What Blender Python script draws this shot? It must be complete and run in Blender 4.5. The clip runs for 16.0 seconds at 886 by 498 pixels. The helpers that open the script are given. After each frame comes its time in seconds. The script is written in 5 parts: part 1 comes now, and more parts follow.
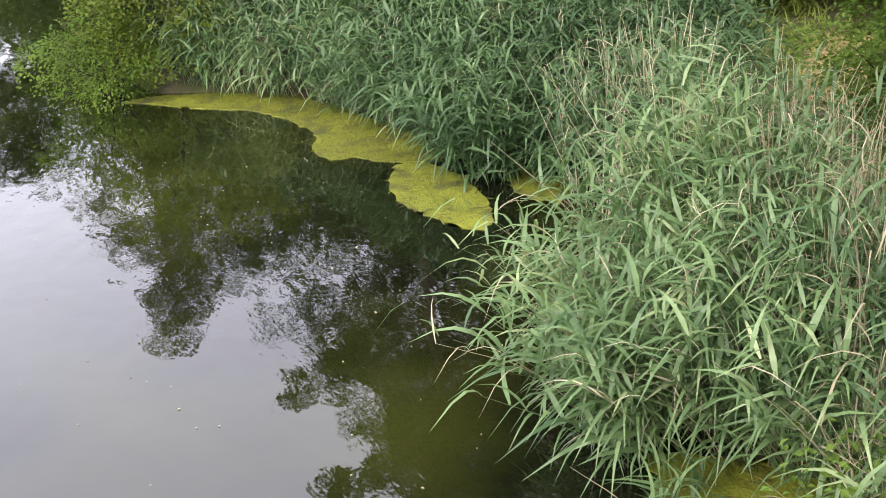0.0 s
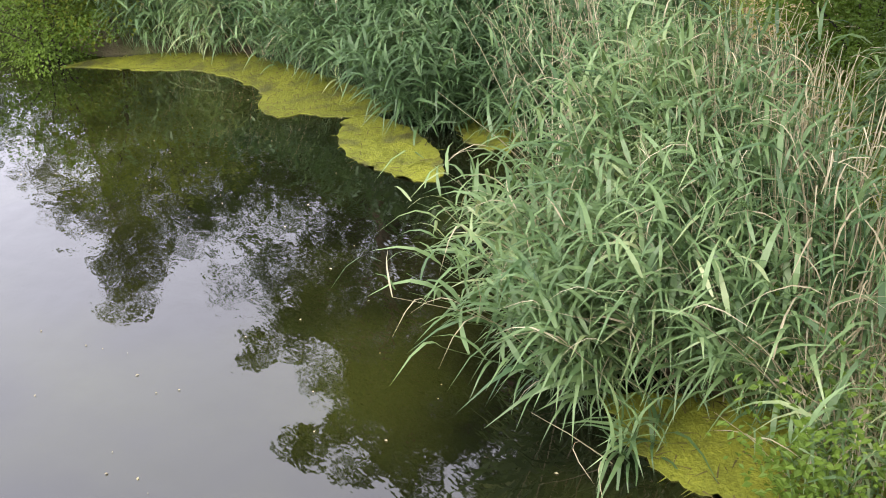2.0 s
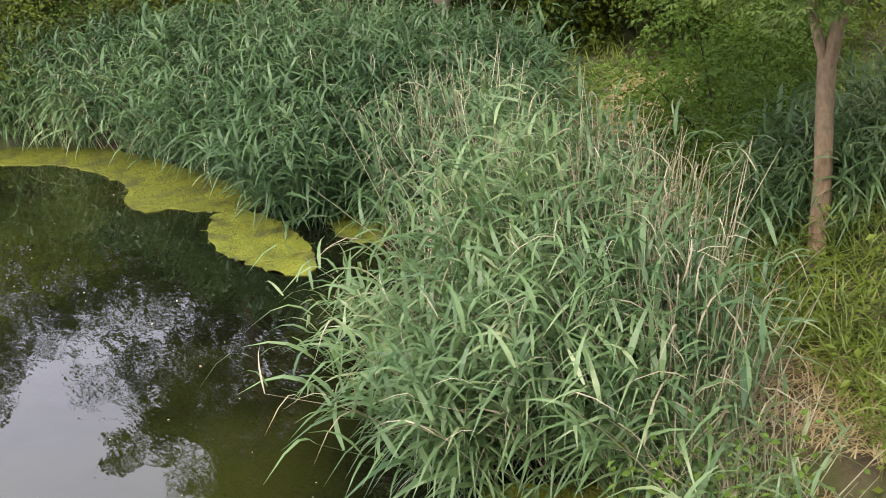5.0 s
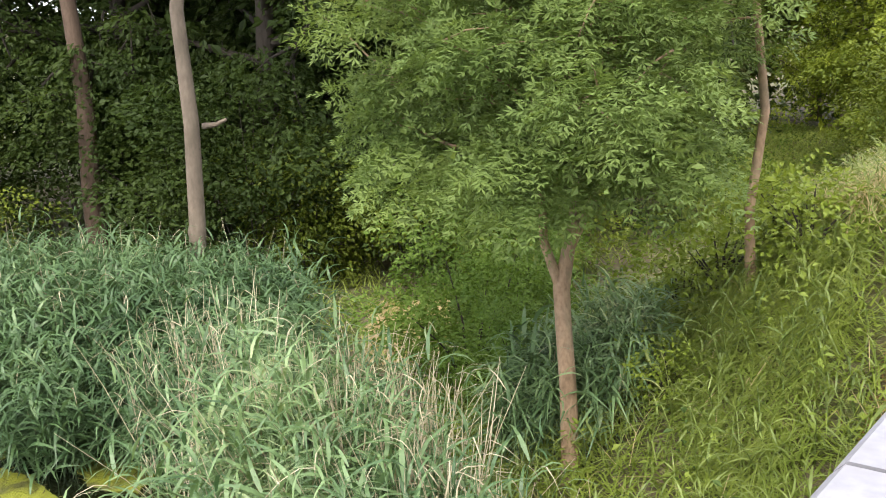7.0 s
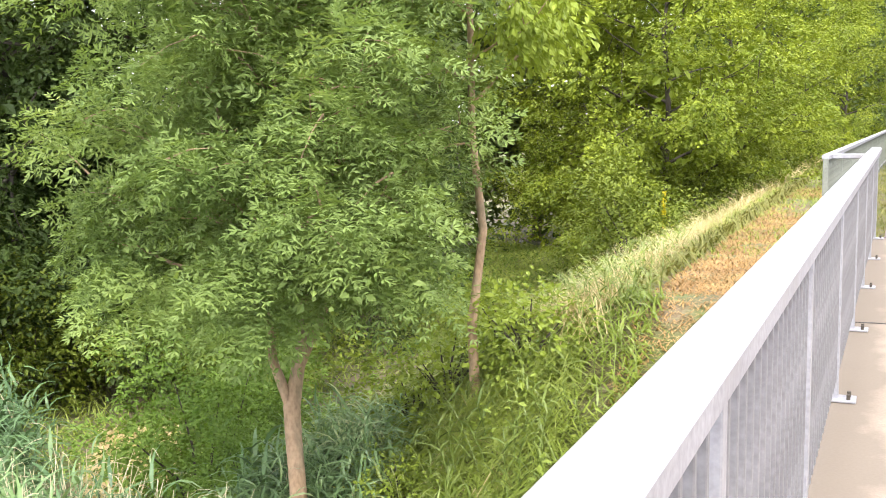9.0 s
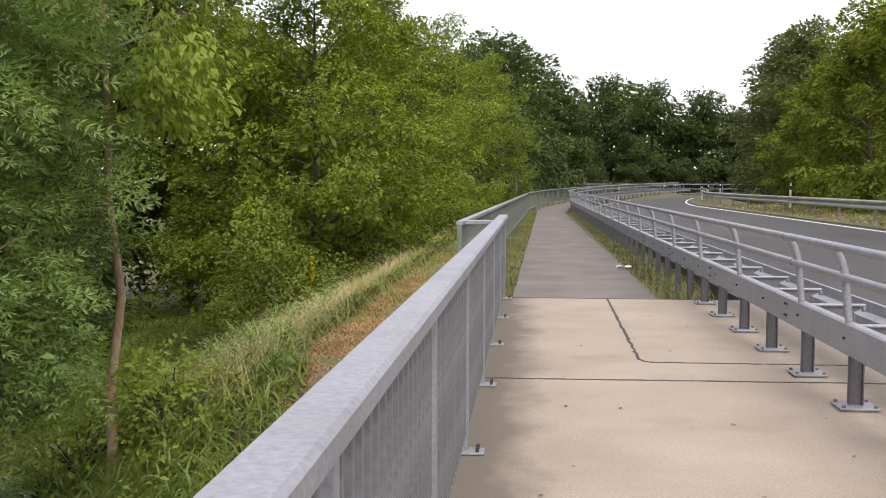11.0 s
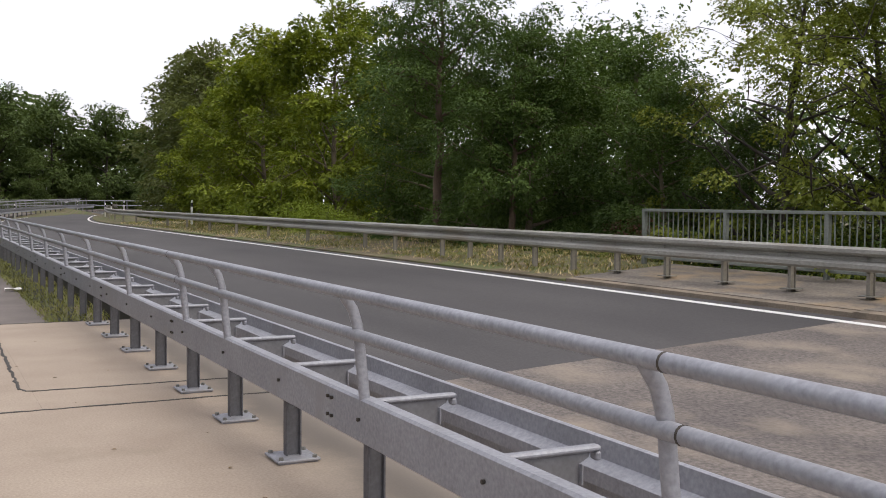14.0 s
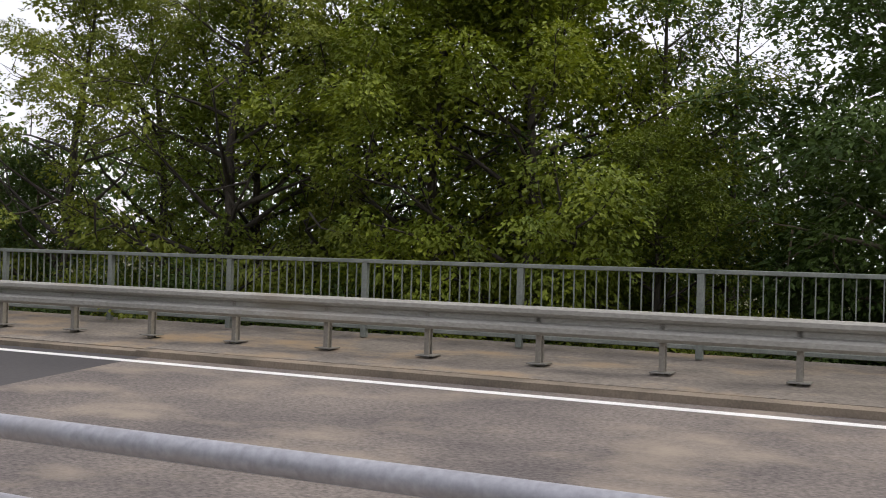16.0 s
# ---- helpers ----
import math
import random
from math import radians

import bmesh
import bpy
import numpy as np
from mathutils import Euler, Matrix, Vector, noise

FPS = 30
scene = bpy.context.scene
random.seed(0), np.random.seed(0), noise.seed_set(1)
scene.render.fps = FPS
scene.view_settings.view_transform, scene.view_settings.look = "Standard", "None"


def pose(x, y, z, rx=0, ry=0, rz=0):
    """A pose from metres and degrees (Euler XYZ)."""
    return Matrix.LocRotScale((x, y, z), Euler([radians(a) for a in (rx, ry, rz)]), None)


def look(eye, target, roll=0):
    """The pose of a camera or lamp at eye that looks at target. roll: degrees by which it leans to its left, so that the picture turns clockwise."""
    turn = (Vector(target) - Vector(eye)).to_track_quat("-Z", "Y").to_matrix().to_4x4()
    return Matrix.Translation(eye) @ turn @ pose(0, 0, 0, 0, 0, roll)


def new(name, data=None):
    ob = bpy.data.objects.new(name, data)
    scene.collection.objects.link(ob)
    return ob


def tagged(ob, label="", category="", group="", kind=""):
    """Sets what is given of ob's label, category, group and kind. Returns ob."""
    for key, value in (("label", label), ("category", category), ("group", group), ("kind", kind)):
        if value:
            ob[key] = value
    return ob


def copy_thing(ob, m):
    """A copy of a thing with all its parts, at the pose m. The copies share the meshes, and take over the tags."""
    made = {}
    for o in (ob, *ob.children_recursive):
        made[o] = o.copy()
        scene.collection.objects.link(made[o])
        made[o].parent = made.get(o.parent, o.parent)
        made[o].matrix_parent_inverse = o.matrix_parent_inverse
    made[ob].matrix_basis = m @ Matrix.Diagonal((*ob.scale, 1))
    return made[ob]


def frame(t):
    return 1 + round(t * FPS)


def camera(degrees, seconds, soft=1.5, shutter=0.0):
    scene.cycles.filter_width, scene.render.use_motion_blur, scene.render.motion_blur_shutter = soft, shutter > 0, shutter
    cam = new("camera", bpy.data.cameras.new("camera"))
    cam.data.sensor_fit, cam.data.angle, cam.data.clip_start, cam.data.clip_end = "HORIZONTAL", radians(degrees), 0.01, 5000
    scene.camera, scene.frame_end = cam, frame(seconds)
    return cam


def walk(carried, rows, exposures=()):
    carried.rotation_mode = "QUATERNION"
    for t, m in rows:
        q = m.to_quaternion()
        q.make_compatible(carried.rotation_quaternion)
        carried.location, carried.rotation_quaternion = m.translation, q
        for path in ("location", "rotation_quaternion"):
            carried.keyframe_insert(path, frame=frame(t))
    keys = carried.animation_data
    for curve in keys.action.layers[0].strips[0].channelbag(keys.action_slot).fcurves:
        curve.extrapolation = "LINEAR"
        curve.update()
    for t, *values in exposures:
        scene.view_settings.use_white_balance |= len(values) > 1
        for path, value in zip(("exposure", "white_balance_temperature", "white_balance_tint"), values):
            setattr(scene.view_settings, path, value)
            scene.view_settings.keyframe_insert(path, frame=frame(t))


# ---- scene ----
# Camera: a person on the bridge's footway turns from the river to the road. x across the road, y along it, z up from the footway.
cam = camera(45.6, 16.0, soft=1.0)
ROWS = [
    (0.0, -0.500, -0.020, 1.600, 63.44, 4.84, 60.23),
    (0.5, -0.500, -0.020, 1.600, 63.24, 5.38, 60.39),
    (1.0, -0.500, -0.020, 1.600, 63.05, 5.33, 60.54),
    (1.5, -0.500, -0.020, 1.600, 61.33, 5.59, 58.52),
    (2.0, -0.500, -0.020, 1.600, 60.53, 5.90, 56.79),
    (2.5, -0.500, -0.020, 1.600, 60.55, 5.25, 56.96),
    (3.0, -0.500, -0.020, 1.600, 60.36, 4.84, 56.33),
    (5.5, -0.500, -0.020, 1.600, 67.56, 2.67, 46.88),
    (6.0, -0.480, -0.020, 1.600, 70.42, 1.57, 42.61),
    (6.5, -0.435, -0.020, 1.600, 72.68, 1.68, 38.39),
    (7.0, -0.380, -0.020, 1.600, 77.00, 2.36, 37.43),
    (7.5, -0.310, -0.020, 1.600, 79.34, 1.27, 36.39),
    (8.0, -0.250, -0.020, 1.600, 80.87, 0.76, 35.00),
    (8.5, -0.255, -0.020, 1.600, 81.61, 1.18, 31.34),
    (9.0, -0.265, -0.020, 1.600, 83.08, 0.84, 23.50),
    (9.5, -0.265, -0.020, 1.600, 83.30, 0.69, 17.40),
    (10.0, -0.265, -0.020, 1.600, 84.65, 0.41, 12.24),
    (12.5, 0.000, 0.000, 1.625, 87.19, -1.02, -6.09),
    (13.0, 0.010, 0.014, 1.625, 86.92, -1.18, -11.69),
    (13.5, 0.020, 0.029, 1.625, 86.67, -0.80, -18.06),
    (14.0, 0.030, 0.043, 1.625, 87.50, -0.42, -26.55),
    (14.5, 0.040, 0.057, 1.625, 88.42, -0.87, -35.44),
    (15.0, 0.050, 0.071, 1.625, 89.45, -0.92, -45.82),
    (15.5, 0.060, 0.086, 1.625, 89.61, -0.96, -55.26),
    (16.0, 0.070, 0.100, 1.625, 90.34, -1.56, -64.12),
]
EXPOSURES = [(0.0, 0.45), (3.0, 0.44), (5.5, 0.24), (6.5, 0.42), (7.5, 1.12), (8.5, 1.45), (9.0, 1.42), (9.5, 1.05), (10.0, 0.6), (12.5, -0.42), (16.0, -0.42)]
walk(cam, [(t, pose(x, y, z, rx, ry, rz)) for t, x, y, z, rx, ry, rz in ROWS], EXPOSURES)

# Light: thin bright overcast, the sun faint behind the camera.
SUN_ELEVATION, SUN_TURN = 54.0, 158.0
world = bpy.data.worlds.new("sky")
scene.world = world
world.use_nodes = True
wn, wl = world.node_tree.nodes, world.node_tree.links
wn.clear()
sky = wn.new("ShaderNodeTexSky")
sky.sky_type, sky.sun_disc = "NISHITA", False
sky.sun_elevation, sky.sun_rotation = radians(SUN_ELEVATION), radians(SUN_TURN)
sky.air_density, sky.dust_density, sky.ozone_density = 1.0, 4.0, 1.0
grey = wn.new("ShaderNodeMix")
grey.data_type = "RGBA"
grey.inputs["Factor"].default_value = 0.7
grey.inputs["B"].default_value = (11.3, 11.0, 11.8, 1)
back = wn.new("ShaderNodeBackground")
back.inputs["Strength"].default_value = 0.165
wl.new(sky.outputs["Color"], grey.inputs["A"])
wl.new(grey.outputs["Result"], back.inputs["Color"])
wl.new(back.outputs["Background"], wn.new("ShaderNodeOutputWorld").inputs["Surface"])
sun = new("sun", bpy.data.lights.new("sun", "SUN"))
sun.data.energy, sun.data.angle, sun.data.color = 2.2, radians(40), (1.0, 0.92, 0.79)
az = radians(SUN_TURN)
sun_from = Vector((math.sin(az) * math.cos(radians(SUN_ELEVATION)), math.cos(az) * math.cos(radians(SUN_ELEVATION)), math.sin(radians(SUN_ELEVATION))))
sun.matrix_world = look(sun_from * 60, (0, 0, 0))


# ---- materials ----
def ramp_node(nt, stops):
    node = nt.nodes.new("ShaderNodeValToRGB")
    el = node.color_ramp.elements
    while len(el) < len(stops):
        el.new(0.5)
    for e, (p, c) in zip(el, stops):
        e.position, e.color = p, (*c, 1)
    return node


def noise_node(nt, scale, detail=4.0, stretch=(1, 1, 1), rough=0.55):
    tc, mp, no = (nt.nodes.new("ShaderNode" + k) for k in ("TexCoord", "Mapping", "TexNoise"))
    mp.inputs["Scale"].default_value = stretch
    no.inputs["Scale"].default_value, no.inputs["Detail"].default_value, no.inputs["Roughness"].default_value = scale, detail, rough
    nt.links.new(tc.outputs["Object"], mp.inputs["Vector"])
    nt.links.new(mp.outputs["Vector"], no.inputs["Vector"])
    return no


def mix_rgb(nt, kind, fac, a, b):
    m = nt.nodes.new("ShaderNodeMix")
    m.data_type, m.blend_type = "RGBA", kind
    for sock, v in (("Factor", fac), ("A", a), ("B", b)):
        if hasattr(v, "links"):
            nt.links.new(v, m.inputs[sock])
        else:
            m.inputs[sock].default_value = v if sock == "Factor" else (*v, 1)
    return m.outputs["Result"]


def surface(name, dark, light, scale, fine, rough=0.8, metal=0.0, bump=0.3, depth=0.004, stretch=(1, 1, 1), stain=None, stain_scale=0.6, stain_at=(0.5, 0.7), grain=(0.72, 1.2)):
    """A mineral, metal or bark surface: two scales of tone, an optional stain, fine relief."""
    m = bpy.data.materials.new(name)
    m.use_nodes = True
    nt = m.node_tree
    b = nt.nodes["Principled BSDF"]
    b.inputs["Roughness"].default_value, b.inputs["Metallic"].default_value = rough, metal
    big, small = noise_node(nt, scale, 5, stretch), noise_node(nt, fine, 3, stretch)
    r = ramp_node(nt, [(0.3, dark), (0.7, light)])
    nt.links.new(big.outputs["Fac"], r.inputs["Fac"])
    r2 = ramp_node(nt, [(0.25, (grain[0],) * 3), (0.75, (grain[1],) * 3)])
    nt.links.new(small.outputs["Fac"], r2.inputs["Fac"])
    col = mix_rgb(nt, "MULTIPLY", 0.8, r.outputs["Color"], r2.outputs["Color"])
    if stain:
        sn = noise_node(nt, stain_scale, 6, stretch)
        sr = ramp_node(nt, [(stain_at[0], (0, 0, 0)), (stain_at[1], (1, 1, 1))])
        nt.links.new(sn.outputs["Fac"], sr.inputs["Fac"])
        col = mix_rgb(nt, "MIX", sr.outputs["Color"], col, stain)
    nt.links.new(col, b.inputs["Base Color"])
    bp = nt.nodes.new("ShaderNodeBump")
    bp.inputs["Strength"].default_value, bp.inputs["Distance"].default_value = bump, depth
    nt.links.new(small.outputs["Fac"], bp.inputs["Height"])
    nt.links.new(bp.outputs["Normal"], b.inputs["Normal"])
    return m


def foliage(name, dark, light, patch=0.5, rough=0.5, through_light=0.35, tip=None, vary=0.28, gloss=0.28):
    """Leaves: every leaf its own tone, drifting tone over the crown, light through the blade."""
    m = bpy.data.materials.new(name)
    m.use_nodes = True
    nt = m.node_tree
    b, out = nt.nodes["Principled BSDF"], nt.nodes["Material Output"]
    b.inputs["Roughness"].default_value, b.inputs["Specular IOR Level"].default_value = rough, gloss
    geo = nt.nodes.new("ShaderNodeNewGeometry")
    stops = [(0.0, dark), (0.75, light)] + ([(1.0, tip)] if tip else [(1.0, tuple(1.2 * c for c in light))])
    r = ramp_node(nt, stops)
    no = noise_node(nt, patch, 3)
    add = nt.nodes.new("ShaderNodeMath")
    add.operation = "MULTIPLY_ADD"
    add.inputs[1].default_value, add.inputs[2].default_value = vary, 0.14 - vary / 2
    mad = nt.nodes.new("ShaderNodeMath")
    mad.operation = "MULTIPLY_ADD"
    mad.inputs[1].default_value = 1.6
    nt.links.new(geo.outputs["Random Per Island"], add.inputs[0])
    sub = nt.nodes.new("ShaderNodeMath")
    sub.operation = "SUBTRACT"
    sub.inputs[1].default_value = 0.3
    nt.links.new(no.outputs["Fac"], sub.inputs[0])
    nt.links.new(sub.outputs[0], mad.inputs[0])
    nt.links.new(add.outputs[0], mad.inputs[2])
    nt.links.new(mad.outputs[0], r.inputs["Fac"])
    nt.links.new(r.outputs["Color"], b.inputs["Base Color"])
    tr, mx = nt.nodes.new("ShaderNodeBsdfTranslucent"), nt.nodes.new("ShaderNodeMixShader")
    warm = mix_rgb(nt, "MULTIPLY", 1.0, r.outputs["Color"], (1.15, 1.1, 0.55))
    nt.links.new(warm, tr.inputs["Color"])
    mx.inputs[0].default_value = through_light
    nt.links.new(b.outputs[0], mx.inputs[1])
    nt.links.new(tr.outputs[0], mx.inputs[2])
    nt.links.new(mx.outputs[0], out.inputs["Surface"])
    return m


M_CONCRETE = surface("footway_concrete", (0.32, 0.257, 0.202), (0.405, 0.335, 0.267), 0.9, 60, 0.85, bump=0.25, depth=0.002, stain=(0.24, 0.2, 0.15), stain_scale=0.8, stain_at=(0.6, 0.8))


def rail_foot_stains(m, x_rail, x_free, tone):
    """Run-off dirt on the slab beside a railing's feet, fading away from it."""
    nt = m.node_tree
    b = nt.nodes["Principled BSDF"]
    old = b.inputs["Base Color"].links[0].from_socket
    tc, sep, mr = (nt.nodes.new("ShaderNode" + k) for k in ("TexCoord", "SeparateXYZ", "MapRange"))
    nt.links.new(tc.outputs["Object"], sep.inputs[0])
    nt.links.new(sep.outputs["X"], mr.inputs["Value"])
    for k, v in zip(("From Min", "From Max", "To Min", "To Max"), (x_free, x_rail, -0.35, 0.62)):
        mr.inputs[k].default_value = v
    no = noise_node(nt, 1.7, 6, (1.0, 0.8, 1), 0.65)
    ad = nt.nodes.new("ShaderNodeMath")
    ad.operation = "ADD"
    nt.links.new(no.outputs["Fac"], ad.inputs[0])
    nt.links.new(mr.outputs["Result"], ad.inputs[1])
    r = ramp_node(nt, [(0.5, (0, 0, 0)), (0.95, (0.85, 0.85, 0.85))])
    nt.links.new(ad.outputs[0], r.inputs["Fac"])
    nt.links.new(mix_rgb(nt, "MIX", r.outputs["Color"], old, tone), b.inputs["Base Color"])


rail_foot_stains(M_CONCRETE, -0.5, 0.2, (0.125, 0.105, 0.082))
rail_foot_stains(M_CONCRETE, 2.6, 1.75, (0.2, 0.175, 0.15))
M_KERB = surface("kerb_concrete", (0.13, 0.115, 0.1), (0.24, 0.21, 0.175), 2.2, 28, 0.9, bump=0.6, depth=0.006, stretch=(1.2, 0.6, 1), stain=(0.29, 0.21, 0.125), stain_scale=1.1, stain_at=(0.52, 0.7), grain=(0.5, 1.4))
M_ASPHALT = surface("road_asphalt", (0.05, 0.047, 0.049), (0.082, 0.077, 0.078), 0.5, 60, 0.85, bump=0.5, depth=0.003, stretch=(1, 0.25, 1))
M_BRIDGE_ROAD = surface("worn_bridge_asphalt", (0.1, 0.087, 0.084), (0.185, 0.16, 0.142), 1.0, 38, 0.85, bump=0.9, depth=0.005, stretch=(1, 0.6, 1), stain=(0.285, 0.24, 0.19), stain_scale=1.3, stain_at=(0.5, 0.75), grain=(0.35, 1.6))
M_PATH = surface("path_asphalt", (0.125, 0.108, 0.1), (0.2, 0.175, 0.16), 0.9, 60, 0.9, bump=0.4, depth=0.003)
M_SEAM_KERB = surface("dirty_kerb", (0.15, 0.125, 0.095), (0.27, 0.22, 0.165), 1.6, 40, 0.9, bump=0.5, depth=0.005, stain=(0.1, 0.085, 0.065), stain_scale=1.4)
M_STEEL_FAR = surface("old_beam_steel", (0.27, 0.265, 0.238), (0.4, 0.393, 0.355), 1.4, 40, 0.6, 0.2, 0.15, 0.001, stretch=(1, 0.4, 1), stain=(0.28, 0.25, 0.2), stain_scale=1.6, stain_at=(0.55, 0.75))
M_POST_FAR = surface("brownish_post_steel", (0.2, 0.185, 0.155), (0.3, 0.28, 0.24), 2, 40, 0.7, 0.15, 0.15, 0.001)
M_SEAM = surface("joint_filler", (0.03, 0.028, 0.026), (0.06, 0.055, 0.05), 4, 90, 0.8)
M_WHITE = surface("road_paint", (0.7, 0.7, 0.7), (0.82, 0.82, 0.8), 3, 120, 0.6, bump=0.2, depth=0.001)
M_STEEL = surface("galvanised_steel", (0.28, 0.286, 0.316), (0.352, 0.36, 0.396), 3, 45, 0.55, 0.35, 0.1, 0.001, stain=(0.29, 0.288, 0.3), stain_scale=2.5, stain_at=(0.55, 0.72))
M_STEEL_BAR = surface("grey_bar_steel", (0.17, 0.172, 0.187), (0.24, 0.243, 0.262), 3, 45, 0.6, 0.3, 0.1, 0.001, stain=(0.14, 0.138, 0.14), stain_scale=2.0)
M_STEEL_DULL = surface("weathered_steel", (0.15, 0.148, 0.135), (0.25, 0.245, 0.225), 2, 40, 0.65, 0.25, 0.15, 0.001, stain=(0.16, 0.15, 0.12), stain_scale=1.2)
M_STEEL_GREEN = surface("weathered_railing_paint", (0.15, 0.17, 0.15), (0.24, 0.26, 0.23), 3, 40, 0.7, 0.1, 0.15, 0.001)
# Guard rail posts: shade under the beams is put into this darker steel colour.
M_POST = surface("shade_toned_post_steel", (0.085, 0.085, 0.095), (0.15, 0.15, 0.163), 3, 45, 0.6, 0.3, 0.1, 0.001)
M_BOLT = surface("rusty_bolt", (0.05, 0.045, 0.04), (0.1, 0.085, 0.07), 20, 90, 0.7, 0.4)
M_SOIL = surface("soil", (0.09, 0.072, 0.045), (0.2, 0.16, 0.1), 1.5, 25, 0.95, bump=0.7, depth=0.03, stain=(0.1, 0.12, 0.035), stain_scale=0.9, stain_at=(0.42, 0.6))
M_BARK = surface("grey_brown_bark", (0.11, 0.085, 0.06), (0.24, 0.19, 0.14), 3, 30, 0.9, bump=0.8, depth=0.01, stretch=(1, 1, 0.3), stain=(0.13, 0.13, 0.07), stain_scale=2)
M_BARK_ASH = surface("reddish_ash_bark", (0.25, 0.165, 0.1), (0.46, 0.33, 0.215), 4, 30, 0.9, bump=0.8, depth=0.008, stretch=(1, 1, 0.5), stain=(0.16, 0.14, 0.09), stain_scale=4, grain=(0.6, 1.35))
M_BARK_PALE = surface("pale_bark", (0.12, 0.095, 0.07), (0.235, 0.19, 0.145), 4.0, 26, 0.85, bump=0.6, depth=0.008, stretch=(1, 1, 0.4), stain=(0.1, 0.085, 0.06), stain_scale=2.2)
M_BARK_BROWN = surface("brown_bark", (0.075, 0.05, 0.034), (0.145, 0.1, 0.07), 3.0, 30, 0.9, bump=0.8, depth=0.01, stretch=(1, 1, 0.4))
M_BARK_DARK = surface("dark_bark", (0.035, 0.03, 0.023), (0.075, 0.062, 0.048), 3, 30, 0.95, bump=0.8, depth=0.01, stretch=(1, 1, 0.3))
M_ALGAE = surface("algae_mat", (0.15, 0.172, 0.016), (0.27, 0.288, 0.028), 1.8, 30, 0.7, bump=0.9, depth=0.02, stain=(0.1, 0.105, 0.025), stain_scale=2.6, stain_at=(0.52, 0.66))
M_ALGAE_BROWN = surface("brown_algae", (0.07, 0.06, 0.02), (0.16, 0.14, 0.04), 3, 30, 0.8)
M_PLASTIC = surface("white_plastic", (0.72, 0.72, 0.7), (0.8, 0.8, 0.78), 3, 30, 0.5)
M_BLACK = surface("black_plastic", (0.02, 0.02, 0.02), (0.03, 0.03, 0.03), 3, 30, 0.5)

F_WEED = foliage("weed_leaves", (0.115, 0.175, 0.027), (0.29, 0.37, 0.07), 0.9, 0.55, 0.4, (0.32, 0.37, 0.1))
F_REED = foliage("reed_leaves", (0.064, 0.132, 0.056), (0.22, 0.332, 0.145), 0.7, 0.38, 0.22, (0.48, 0.54, 0.3), 0.65, 0.5)
F_REED_FAR = foliage("bluish_reed_leaves", (0.036, 0.08, 0.034), (0.125, 0.212, 0.09), 0.5, 0.42, 0.2, (0.28, 0.37, 0.18), 0.55, 0.4)
F_DRY = foliage("dry_reed", (0.3, 0.25, 0.155), (0.62, 0.565, 0.42), 1.0, 0.7, 0.2)
F_GRASS = foliage("bank_grass", (0.14, 0.2, 0.035), (0.36, 0.43, 0.11), 0.5, 0.6, 0.35, (0.52, 0.52, 0.22), 0.4)
F_SLOPE = foliage("slope_grass_blades", (0.1, 0.15, 0.034), (0.28, 0.355, 0.1), 0.8, 0.45, 0.3, (0.48, 0.5, 0.22), 0.5, 0.4)
F_STRAW = foliage("dry_grass", (0.4, 0.3, 0.16), (0.68, 0.56, 0.35), 0.8, 0.75, 0.25)
F_HAY = foliage("mown_hay", (0.2, 0.12, 0.05), (0.45, 0.3, 0.14), 1.6, 0.8, 0.2, (0.56, 0.42, 0.22), 0.5)
F_VERGE = foliage("verge_grass", (0.1, 0.115, 0.028), (0.25, 0.25, 0.08), 0.5, 0.6, 0.3, (0.42, 0.37, 0.18), 0.5)
F_ASH = foliage("ash_leaves", (0.088, 0.148, 0.042), (0.225, 0.31, 0.09), 0.8, 0.56, 0.34, (0.34, 0.41, 0.115), 0.25)
F_LIME = foliage("lime_leaves", (0.14, 0.2, 0.025), (0.29, 0.37, 0.055), 0.9, 0.5, 0.35, (0.4, 0.45, 0.09))
F_YELLOW = foliage("yellow_green_leaves", (0.075, 0.115, 0.012), (0.22, 0.265, 0.024), 1.1, 0.5, 0.26, (0.36, 0.39, 0.045))
F_SUNNY = foliage("sunny_green_leaves", (0.085, 0.135, 0.012), (0.25, 0.312, 0.03), 1.2, 0.5, 0.26, (0.42, 0.46, 0.05), 0.3)
F_OLIVE = foliage("olive_green_leaves", (0.068, 0.105, 0.013), (0.185, 0.232, 0.027), 1.0, 0.5, 0.26, (0.31, 0.345, 0.05))
F_DARK = foliage("dark_green_leaves", (0.034, 0.068, 0.016), (0.095, 0.15, 0.032), 0.9, 0.5, 0.28, (0.15, 0.205, 0.05))
F_COPPER = foliage("copper_leaves", (0.05, 0.025, 0.018), (0.13, 0.06, 0.04), 1.5, 0.5, 0.3, (0.2, 0.1, 0.06))
F_FAR = foliage("far_wood_leaves", (0.045, 0.075, 0.022), (0.11, 0.155, 0.045), 0.3, 0.6, 0.3, (0.16, 0.2, 0.07), 0.2)
# Leaf colours lowered to carry the canopy shade inside the riverside wood.
F_WOOD = foliage("shaded_wood_leaves", (0.03, 0.056, 0.014), (0.078, 0.12, 0.028), 0.9, 0.5, 0.4, (0.115, 0.16, 0.04), 0.2)
F_GREY = foliage("grey_willow_leaves", (0.07, 0.09, 0.03), (0.15, 0.175, 0.062), 0.4, 0.55, 0.4)
F_BUSH = foliage("bright_bush_leaves", (0.07, 0.135, 0.018), (0.17, 0.265, 0.042), 0.9, 0.5, 0.3, (0.26, 0.34, 0.07))
F_LOCUST = foliage("yellowish_locust_leaves", (0.095, 0.126, 0.018), (0.235, 0.272, 0.04), 1.0, 0.5, 0.3, (0.37, 0.395, 0.075))


